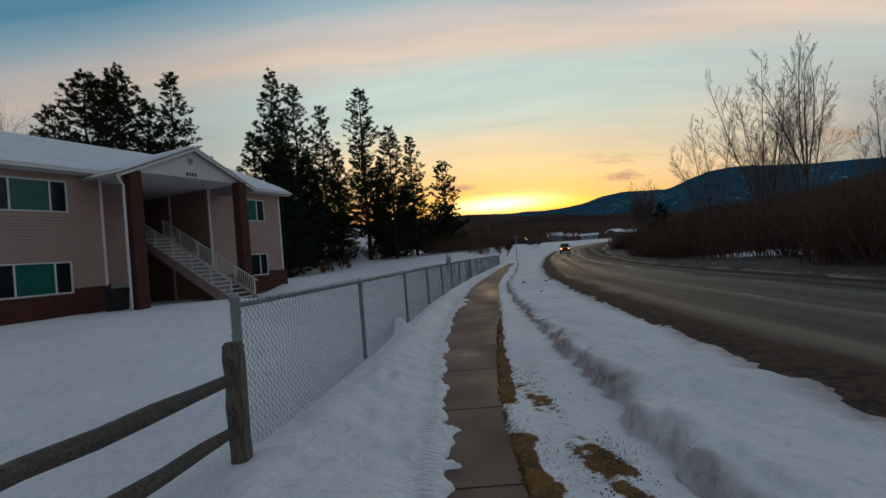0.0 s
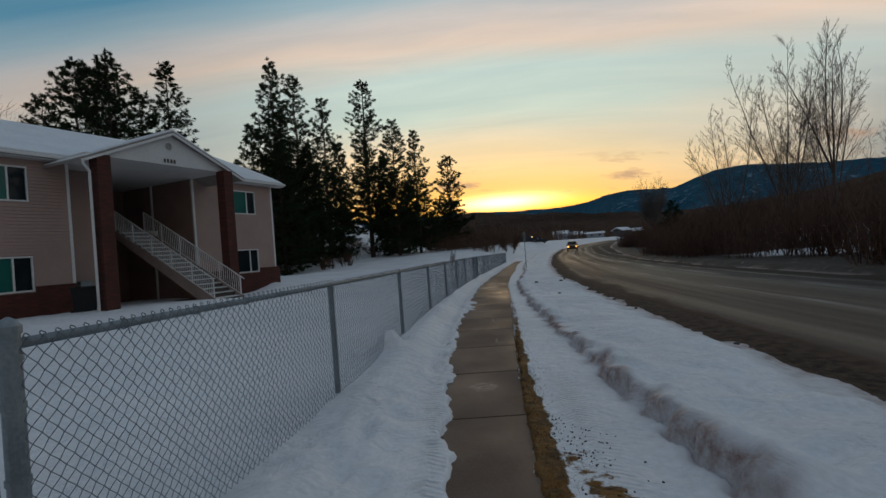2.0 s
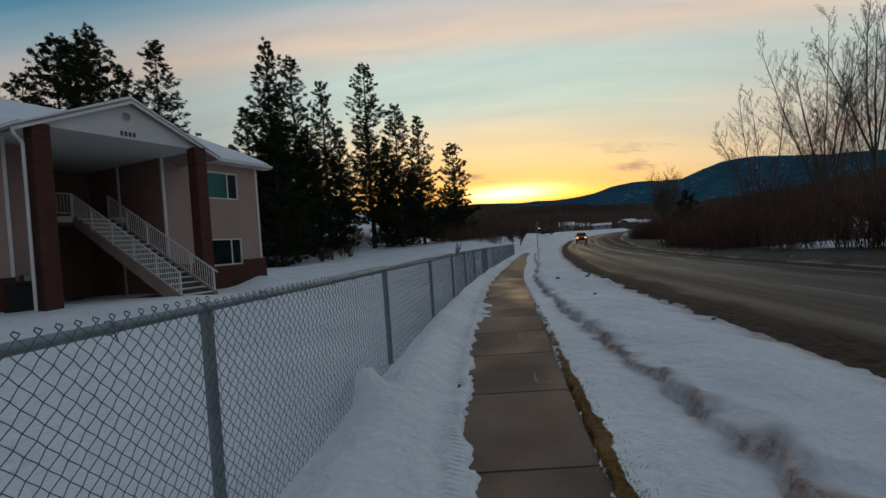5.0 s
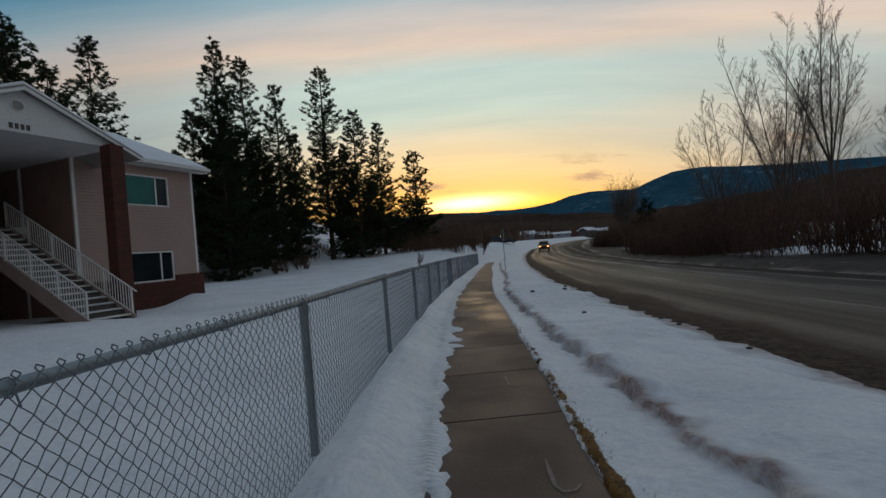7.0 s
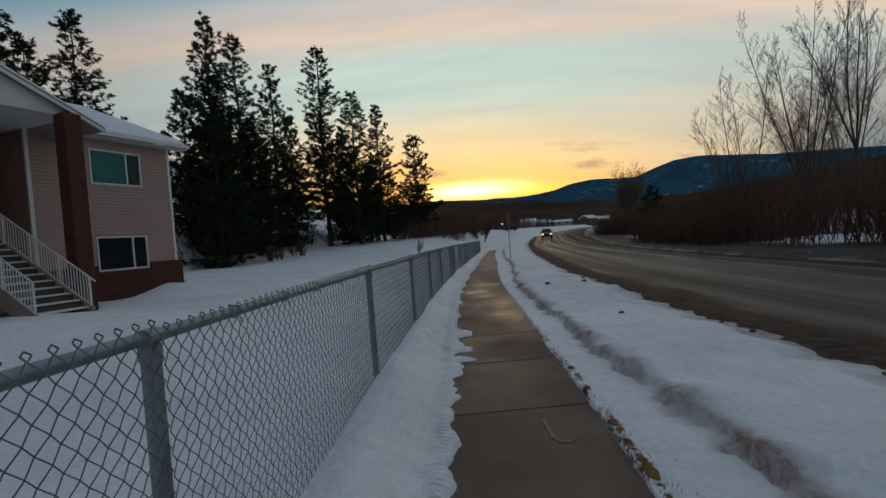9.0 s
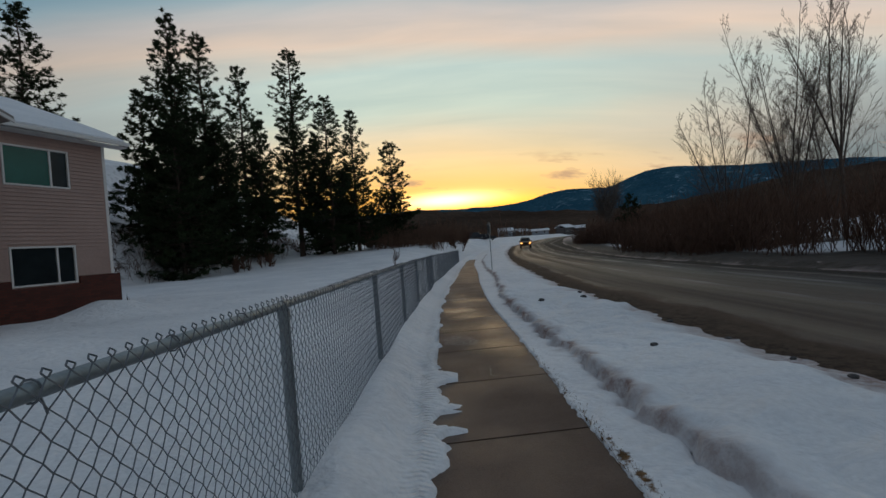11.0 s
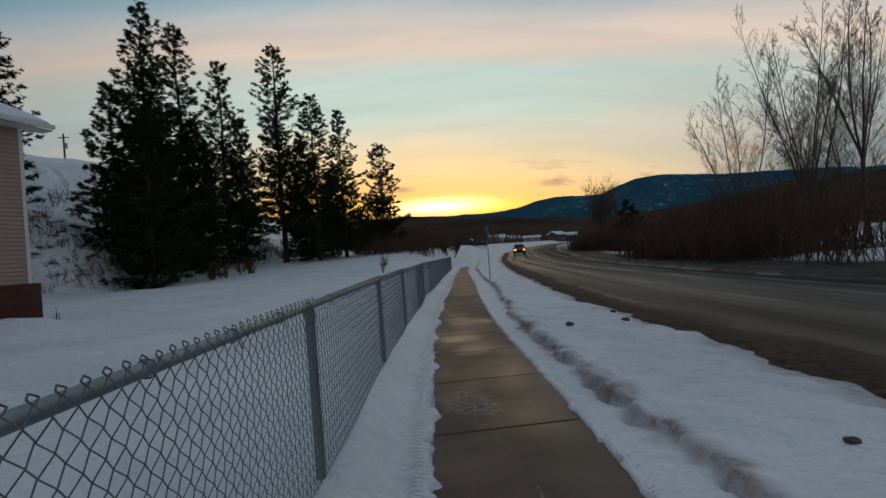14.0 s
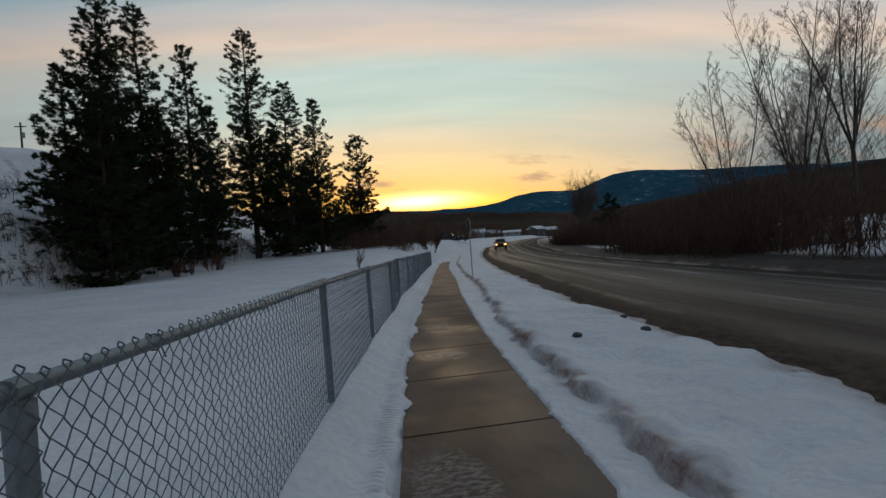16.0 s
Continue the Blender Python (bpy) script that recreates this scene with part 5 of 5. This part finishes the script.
POLE_WOOD = material("pole_wood", grain((0.05, 0.04, 0.035), (0.09, 0.07, 0.06), (20, 20, 2)), 0.9)


def glowing(name, colour, power):
    m = bpy.data.materials.new(name)
    m.use_nodes = True
    b = m.node_tree.nodes["Principled BSDF"]
    b.inputs["Base Color"].default_value = (*colour, 1)
    b.inputs["Emission Color"].default_value = (*colour, 1)
    b.inputs["Emission Strength"].default_value = power
    return m


LAMP = glowing("headlight_glow", (1.0, 0.42, 0.10), 4.0)


def suv(x, y, yaw, paint, lights, label):
    c = thing("suv", pose(x, y, float(plane_z(y)) + 0.01, 0, 0, yaw), label, "car")
    bm = bmesh.new()
    # the front is at -y
    side = [(-2.25, 0.45), (-2.3, 0.85), (-2.15, 1.02), (-1.05, 1.12), (-0.45, 1.68), (1.95, 1.72), (2.2, 1.1), (2.25, 0.5), (2.1, 0.35), (-2.1, 0.35)]
    a = [bm.verts.new((-0.9, p, z)) for p, z in side]
    b = [bm.verts.new((0.9, p, z)) for p, z in side]
    for v in a + b:
        if v.co.z > 1.3:
            v.co.x *= 0.82
    bm.faces.new(a)
    bm.faces.new(b[::-1])
    for i in range(len(side)):
        j = (i + 1) % len(side)
        bm.faces.new((a[i], b[i], b[j], a[j]))
    bmesh.ops.recalc_face_normals(bm, faces=bm.faces[:])
    bmesh.ops.bevel(bm, geom=bm.edges[:], offset=0.06, segments=2, affect="EDGES")
    body = part("body", bm, paint, c, smooth=False)
    bm = bmesh.new()
    g = [bm.verts.new(p) for p in ((-0.74, -1.03, 1.15), (0.74, -1.03, 1.15), (0.64, -0.52, 1.64), (-0.64, -0.52, 1.64))]
    for v in g:
        v.co.y -= 0.05
    f = bm.faces.new(g)
    ex = bmesh.ops.extrude_face_region(bm, geom=[f])
    for v in ex["geom"]:
        if isinstance(v, bmesh.types.BMVert):
            v.co.y -= 0.012
    part("windscreen", bm, DARK_GLASS, c)
    part("grille", boxed(-0.45, -2.335, 0.68, 0.45, -2.29, 0.88, bevel=0.01), RUBBER, c)
    part("bumper", boxed(-0.88, -2.36, 0.40, 0.88, -2.2, 0.60, bevel=0.04), RUBBER, c)
    part("roof_rack", boxed(-0.6, -0.2, 1.76, 0.6, 1.5, 1.80, bevel=0.01), RUBBER, c)
    for sx in (-1, 1):
        part("headlight", boxed(sx * 0.68 - 0.14, -2.345, 0.72, sx * 0.68 + 0.14, -2.28, 0.90, bevel=0.03), LAMP if lights else SIGN_BACK, c, "lit orange headlight" if lights else "")
        part("mirror", boxed(sx * 1.0 - 0.1, -0.85, 1.05, sx * 1.0 + 0.1, -0.72, 1.22, bevel=0.03), paint, c)
        for wy in (-1.4, 1.4):
            bm = bmesh.new()
            tube(bm, [(sx * 0.72, wy, 0.34), (sx * 0.93, wy, 0.34)], 0.35, 18)
            w = part("wheel", bm, RUBBER, c)
            bm = bmesh.new()
            tube(bm, [(sx * 0.92, wy, 0.34), (sx * 0.945, wy, 0.34)], 0.2, 12)
            part("rim", bm, SIGN_BACK, w)
    return c


suv(22.4, 92.0, -14, CAR_PAINT, True, "tan sport utility car with lit headlights on the wet road")


def polar(az, dist, eye=(0.4, 13.8)):
    return eye[0] + dist * math.sin(radians(az)), eye[1] + dist * math.cos(radians(az))


for az, dist, yaw in ((9.9, 120, 75), (11.1, 122, 80)):
    x, y = polar(az, dist)
    c = suv(x, y, yaw, DARK_PAINT, False, "dark parked car in a snowy yard")
    c.location.z = float(land(x, y)) + 0.0


def far_house(az, dist, w, d, wall_h, ridge, paint, yaw, label, wins=2):
    x, y = polar(az, dist)
    z = float(land(x, y))
    h = thing("far_house", pose(x, y, z, 0, 0, yaw), label, "house", "houses down the valley")
    holes = [(-w / 2 + w * (k + 0.5) / wins - 0.6, -w / 2 + w * (k + 0.5) / wins + 0.6, 1.0, 2.1) for k in range(wins)]
    bm = bmesh.new()
    wall_core(bm, -w / 2, w / 2, -d / 2, -d / 2 + 0.2, -0.5, wall_h, holes)
    for b in ((-w / 2, -d / 2 + 0.2, w / 2, d / 2),):
        box(bm, b[0], b[1] + 0.3, -0.5, b[2], b[3], wall_h)
    bmesh.ops.remove_doubles(bm, verts=bm.verts[:], dist=0.001)
    part("wall", bm, paint, h)
    for a, b, c, e in holes:
        win = part("window", boxed(a, -d / 2 + 0.1, c, b, -d / 2 + 0.14, e), DARK_GLASS, h)
        bm = bmesh.new()
        for q in ((a, c, b, c + 0.08), (a, e - 0.08, b, e), (a, c + 0.08, a + 0.08, e - 0.08), (b - 0.08, c + 0.08, b, e - 0.08)):
            box(bm, q[0], -d / 2 - 0.03, q[1], q[2], -d / 2 + 0.09, q[3])
        part("frame", bm, TRIM, win)
    bm = bmesh.new()
    o = 0.5
    pts = [(-d / 2 - o, wall_h - 0.1), (0, ridge), (d / 2 + o, wall_h - 0.1), (d / 2 + o, wall_h + 0.25), (0, ridge + 0.4), (-d / 2 - o, wall_h + 0.25)]
    a = [bm.verts.new((-w / 2 - o, p, q)) for p, q in pts]
    b = [bm.verts.new((w / 2 + o, p, q)) for p, q in pts]
    for i in range(6):
        bm.faces.new((a[i], b[i], b[(i + 1) % 6], a[(i + 1) % 6]))
    for r in (a, b):
        bm.faces.new((r[0], r[1], r[4], r[5]))
        bm.faces.new((r[1], r[2], r[3], r[4]))
    bmesh.ops.recalc_face_normals(bm, faces=bm.faces[:])
    part("roof", bm, ROOF_SNOW, h, "roof under thick snow")
    return h


far_house(13.2, 270, 8, 7, 3.6, 5.2, HOUSE_PAINT, -10, "pale grey house with a snowy roof")
far_house(15.0, 262, 7, 6, 2.6, 4.0, HOUSE_DARK, 20, "low dark house with a snowy roof")
far_house(17.2, 250, 8, 4, 2.3, 2.9, HOUSE_PAINT, -12, "long low pale home with a snowy roof")
far_house(20.0, 290, 8, 7, 3.8, 5.4, HOUSE_DARK, 30, "dark house with a snowy roof beside woods", 2)
far_house(21.6, 295, 6, 6, 3.8, 5.2, HOUSE_DARK, -20, "small dark house with a snowy roof", 1)


def street_sign():
    x, y = 5.42, 37.06
    z = float(plane_z(y)) + 0.05
    s = thing("street_sign", pose(x, y, z, 0, 0, 62), "thin steel sign post with plates seen edge-on in snow", "sign")
    bm = bmesh.new()
    box(bm, -0.03, -0.015, -0.2, 0.03, 0.015, 2.7)
    part("post", bm, GALV, s)
    for y0, yaw in ((0.03, 0.0), (-0.06, 0.2)):
        bm = bmesh.new()
        box(bm, -0.23, y0, 2.02, 0.23, y0 + 0.012, 2.62, bevel=0.004)
        p = part("plate", bm, SIGN_BACK, s, "plain aluminium sign plate")
        p.rotation_euler = (0, 0, yaw)
    return s


street_sign()


def utility_pole():
    x, y = polar(-30.5, 108)
    z = float(land(x, y))
    p = thing("utility_pole", pose(x, y, z - 1.0), "wooden utility pole on the snowy hilltop", "pole")
    top = 26.6 - z + 1.0
    bm = bmesh.new()
    tube(bm, [(0, 0, 0), (0, 0, top)], [0.2, 0.14], 8)
    part("mast", bm, POLE_WOOD, p)
    part("crossarm", boxed(-0.9, -0.06, top - 0.75, 0.9, 0.06, top - 0.6), POLE_WOOD, p)
    bm = bmesh.new()
    tube(bm, [(0.32, 0, top - 2.6), (0.32, 0, top - 1.7)], 0.24, 10)
    part("transformer", bm, GALV, p)
    return p


utility_pole()

# ---------------------------------------------------------------- shrubs, woods and stones


def shrub(x, y, height, seed, label="small leafless shrub standing in the snow", stems=4, mat=None, wide=0.6, twig=0.009):
    z = float(land(x, y))
    t = thing("bare_shrub", pose(x, y, z), label, "shrub", "bare shrubs")
    ob = new("crown", bare_tree_soup(height, seed, stems, wide, 3, twig, 0.014).mesh("crown", mat or TWIGS))
    ob.parent = t
    return t


shrub(0.3, 52.0, 1.9, 42, stems=1, twig=0.006)
shrub(10.5, 88.0, 4.2, 43, "round leafless tree in a snowy yard", stems=5, wide=0.9, twig=0.017)
shrub(-10.6, 29.6, 0.5, 44, "low dark shrub beside the house wall", stems=7, wide=0.9)
shrub(-26.0, 49.5, 2.6, 45)
shrub(-27.5, 53.0, 3.2, 46, stems=6)
shrub(-30.0, 56.0, 2.6, 47, stems=6)
shrub(-14.5, 59.0, 1.8, 48, stems=6)
shrub(-13.0, 62.0, 1.8, 49, stems=6)

pine(37.0, 83.0, 6.6, 51, 3.0, 0.02, 0.1, label="dense dark round evergreen by the road bend")
bare_tree(39.0, 96.0, 13.5, 52, 2, 0.12, 4, 0.015, label="slender leafless poplar beyond the road bend")
bare_tree(41.0, 99.0, 11.5, 53, 2, 0.12, 4, 0.015, label="slender leafless poplar beyond the road bend")


def twig_mass(name, label, spots, seed, sticks, twigs, radius, mat):
    rng = random.Random(seed)
    s = Soup()
    for x, y, tall in spots:
        z = float(land(x, y))
        for _ in range(sticks):
            w = rng.uniform(0, math.tau)
            lean = rng.uniform(0.05, 0.6)
            d = Vector((math.cos(w) * lean, math.sin(w) * lean, 1)).normalized()
            p = Vector((x + rng.gauss(0, 0.25 * tall), y + rng.gauss(0, 0.25 * tall), z - 0.1))
            ln = tall * rng.uniform(0.6, 1.1)
            e = p + d * ln
            s.stick(p, e, radius * rng.uniform(0.7, 1.4), radius * 0.3)
            for _ in range(twigs):
                a = p.lerp(e, rng.uniform(0.2, 1.0))
                dd = (d + Vector((rng.gauss(0, 0.7), rng.gauss(0, 0.7), rng.gauss(0.1, 0.3)))).normalized()
                s.stick(a, a + dd * ln * rng.uniform(0.12, 0.35), radius * 0.5, radius * 0.2)
    return tagged(new(name, s.mesh(name, mat)), label, "brush", kind="stuff")


rng = random.Random(9)
spots = []
for _ in range(1200):
    az, dist = rng.uniform(-6, 62), rng.uniform(150, 420)
    x, y = polar(az, dist)
    if float(road_left(y)) - 14 < x < float(road_right(y)) + 6:
        continue
    if dist < 285 and 8.5 < az < 23 and rng.random() < 0.7:
        continue
    spots.append((x, y, rng.uniform(4.5, 9.0)))
twig_mass("valley_woods", "brown leafless woods across the valley floor", spots, 10, 7, 5, 0.14, FAR_TWIGS)

spots = []
for _ in range(430):
    y = rng.uniform(42, 82)
    d = abs(rng.gauss(0, 1)) * 6 + 0.3
    x = float(foot_of_hill(y)) - d
    if fractal(np.array(x / 5), np.array(y / 5), 81) < 0.42:
        continue
    spots.append((x, y, rng.uniform(0.5, 1.6)))
twig_mass("hillside_brush", "dark brown scrub on the snowy hillside", spots, 11, 7, 6, 0.02, TWIGS)

spots = []
for _ in range(190):
    y = rng.uniform(76, 110)
    spots.append((float(fence_x(y)) - rng.uniform(4.5, 14), y, rng.uniform(1.4, 3.4)))
twig_mass("fence_brush", "brown bushes behind the far end of the fence", spots, 12, 8, 12, 0.024, FAR_TWIGS)


def stone(x, y, r, seed):
    rng = random.Random(seed)
    bm = bmesh.new()
    bmesh.ops.create_icosphere(bm, subdivisions=2, radius=r)
    for v in bm.verts:
        v.co *= rng.uniform(0.78, 1.12)
        v.co.z *= 0.55
    ob = new("stone", mesh_of("stone", bm, STONE))
    ob.matrix_world = pose(x, y, snow_z(x, y) + r * 0.22, 0, 0, rng.uniform(0, 360))
    return tagged(ob, "small dark stone lying on ploughed snow", "stone", "stones on the snow bank")


for k, (x, y, r) in enumerate(((3.13, 15.93, 0.060), (3.385, 21.31, 0.10), (4.35, 21.2, 0.10), (4.0, 12.4, 0.05), (4.2, 14.4, 0.06), (4.55, 18.0, 0.07), (3.75, 8.2, 0.05),
                                (4.8, 22.6, 0.08), (5.1, 25.0, 0.07), (4.42, 16.4, 0.06), (4.30, 15.2, 0.05), (4.75, 19.6, 0.06))):
    stone(x, y, r * 0.8, k)


def waste_bin(x, y, z, yaw):
    """A dark wheeled bin by the wall under the porch roof."""
    t = thing("waste_bin", pose(x, y, z, 0, 0, yaw), "dark plastic wheeled bin standing beside the house wall", "bin")
    bm = bmesh.new()
    tube(bm, [(0, 0, 0.06), (0, 0, 0.12), (0, 0, 0.95)], [0.29, 0.31, 0.39], 4)
    bmesh.ops.rotate(bm, verts=bm.verts, cent=(0, 0, 0), matrix=Matrix.Rotation(radians(45), 3, "Z"))
    part("body", bm, RUBBER, t)
    part("lid", boxed(-0.31, -0.33, 0.95, 0.31, 0.31, 1.02, bevel=0.02), RUBBER, t, "slightly domed lid")
    for sx in (-0.29, 0.25):
        bm = bmesh.new()
        tube(bm, [(sx, 0.24, 0.12), (sx + 0.05, 0.24, 0.12)], 0.12, 14)
        part("wheel", bm, RUBBER, t)
    bm = bmesh.new()
    tube(bm, [(-0.22, 0.31, 0.93), (-0.22, 0.38, 0.95), (0.22, 0.38, 0.95), (0.22, 0.31, 0.93)], 0.014, 8)
    part("handle", bm, RUBBER, t)
    return t


waste_bin(-12.54, 18.21, 0.04, 66.5)


def dead_grass():
    """Straw-coloured blades where the snow has melted beside the walk."""
    rng = random.Random(31)
    s = Soup()
    for _ in range(16000):
        y = rng.uniform(1.2, 17.5)
        w = float(np.interp(y, [1, 9, 15, 18], [0.15, 0.07, 0.03, 0.02])) * (1 - 0.8 * math.exp(-((y - 3.95) / 0.42) ** 4))
        if rng.random() < 0.66:
            x = float(walk_right(y)) + abs(rng.gauss(0.0, 1)) * w + 0.01
        else:
            y = rng.uniform(1.2, 4.2)
            x = float(walk_right(y)) + 0.62 - 0.14 * (y - 2.5) + rng.gauss(0, 0.14)
            if float(fractal(np.array(x * 2.3), np.array(y * 1.6), 69, 2)) < 0.40 + 0.07 * y:
                continue
        z = float(plane_z(y)) - 0.01
        if y > 8 and rng.random() < (y - 8) / 9:
            continue
        h = rng.uniform(0.02, 0.055)
        a = rng.uniform(0, math.tau)
        base = Vector((x, y, z))
        side = Vector((math.cos(a), math.sin(a), 0)) * 0.004
        tip = base + Vector((rng.gauss(0, 0.03), rng.gauss(0, 0.03), h))
        s.tri(base - side, base + side, tip)
    return tagged(new("dead_grass", s.mesh("dead_grass", STRAW)), "short golden dead grass beside the walk", "grass", kind="stuff")


def soil_clods():
    """Crumbs of dark earth and leaf scattered over the trodden verge."""
    rng = random.Random(57)
    s = Soup()
    for _ in range(900):
        y = rng.uniform(1.6, 5.8)
        x = float(walk_right(y)) + 0.62 - 0.14 * (y - 2.5) + rng.gauss(0, 0.16)
        if float(fractal(np.array(x * 5.1), np.array(y * 3.2), 65, 2)) < 0.50 or x < float(walk_right(y)) + 0.1:
            continue
        r = rng.uniform(0.003, 0.011)
        c = Vector((x, y, snow_z(x, y) + 0.001))
        top = c + Vector((rng.gauss(0, 0.004), rng.gauss(0, 0.004), r * 0.8))
        ring = [c + Vector((math.cos(k * math.tau / 6), math.sin(k * math.tau / 6) * 1.6, -0.35)) * r * rng.uniform(0.7, 1.3) for k in range(6)]
        for k in range(6):
            s.tri(ring[k], ring[(k + 1) % 6], top)
    return tagged(new("soil_clods", s.mesh("soil_clods", CLOD)), "dark crumbs of earth scattered on the trodden snow", "soil", kind="stuff")


CLOD = material("damp_earth", mottled((0.022, 0.014, 0.010), (0.060, 0.036, 0.022), 8, 60, 0.3, "island"), 0.95)
soil_clods()
STRAW = material("dead_straw", mottled((0.08, 0.038, 0.008), (0.24, 0.112, 0.020), 6, 40, 0.3, "island"), 0.9)
dead_grass()

# ---------------------------------------------------------------- pavement slabs, last


def sidewalk():
    root = thing("pavement", pose(0, 0, 0), "damp brown concrete sidewalk with cut joints", "sidewalk", kind="structure")
    y = -5.28
    pitch = 1.60
    while y < 62:
        y1 = y + pitch
        bm = bmesh.new()
        cy = (y + y1) / 2
        cx = float(walk_left(cy) + walk_right(cy)) / 2
        rows = np.linspace(y + 0.006, y1 - 0.006, 4)
        top, low = [], []
        for r in rows:
            a, b = float(walk_right(r)) - 1.24, float(walk_right(r)) + 0.0
            zt = float(plane_z(r)) - 0.004
            top.append([bm.verts.new((p - cx, r - cy, zt)) for p in (a, b)])
            low.append([bm.verts.new((p - cx, r - cy, zt - 0.12)) for p in (a, b)])
        for i in range(3):
            bm.faces.new((top[i][0], top[i][1], top[i + 1][1], top[i + 1][0]))
            bm.faces.new((low[i][1], top[i][1] , top[i + 1][1], low[i + 1][1])[::-1])
            bm.faces.new((low[i][0], low[i + 1][0], top[i + 1][0], top[i][0])[::-1])
        bm.faces.new((low[0][0], low[0][1], top[0][1], top[0][0]))
        bm.faces.new((low[3][1], low[3][0], top[3][0], top[3][1]))
        bmesh.ops.recalc_face_normals(bm, faces=bm.faces[:])
        es = [e for e in bm.edges if all(v in [t for r in (top[0], top[3]) for t in r] for v in e.verts) and abs(e.verts[0].co.y - e.verts[1].co.y) < 0.01]
        bmesh.ops.bevel(bm, geom=es, offset=0.008, segments=2, affect="EDGES")
        ob = part("slab", bm, SLAB, root)
        ob.location = (cx, cy, 0)
        y = y1


sidewalk()


CHALK = material("worn_white_paint", mottled((0.12, 0.082, 0.064), (0.26, 0.21, 0.175), 9, 60, 0.4), 0.8)


def paint_mark(points, width):
    """A faded stroke of marking paint that lies on the slabs."""
    bm = bmesh.new()
    pts = [Vector((x, y, float(plane_z(y)) + 0.001)) for x, y in points]
    rows = []
    for i, p in enumerate(pts):
        d = (pts[min(i + 1, len(pts) - 1)] - pts[max(i - 1, 0)]).normalized()
        n = Vector((-d.y, d.x, 0)) * width * (0.4 if i in (0, len(pts) - 1) else 1)
        rows.append((bm.verts.new(p - n), bm.verts.new(p + n)))
    for a, b in zip(rows, rows[1:]):
        bm.faces.new((a[0], a[1], b[1], b[0]))
    ob = new("paint_mark", mesh_of("paint_mark", bm, CHALK))
    return tagged(ob, "faded white marking paint stroke on the concrete", "paint mark", "paint marks on the walk")


paint_mark([(0.80, 12.02), (0.85, 12.06), (0.84, 11.9), (0.83, 11.72), (0.86, 11.63), (0.93, 11.62), (1.0, 11.67)], 0.014)
paint_mark([(0.72, 9.8), (0.70, 9.62), (0.68, 9.42), (0.71, 9.34), (0.78, 9.34), (0.84, 9.41)], 0.014)
paint_mark([(1.14, 16.1), (1.11, 15.9), (1.07, 15.68), (1.11, 15.63), (1.18, 15.65)], 0.012)
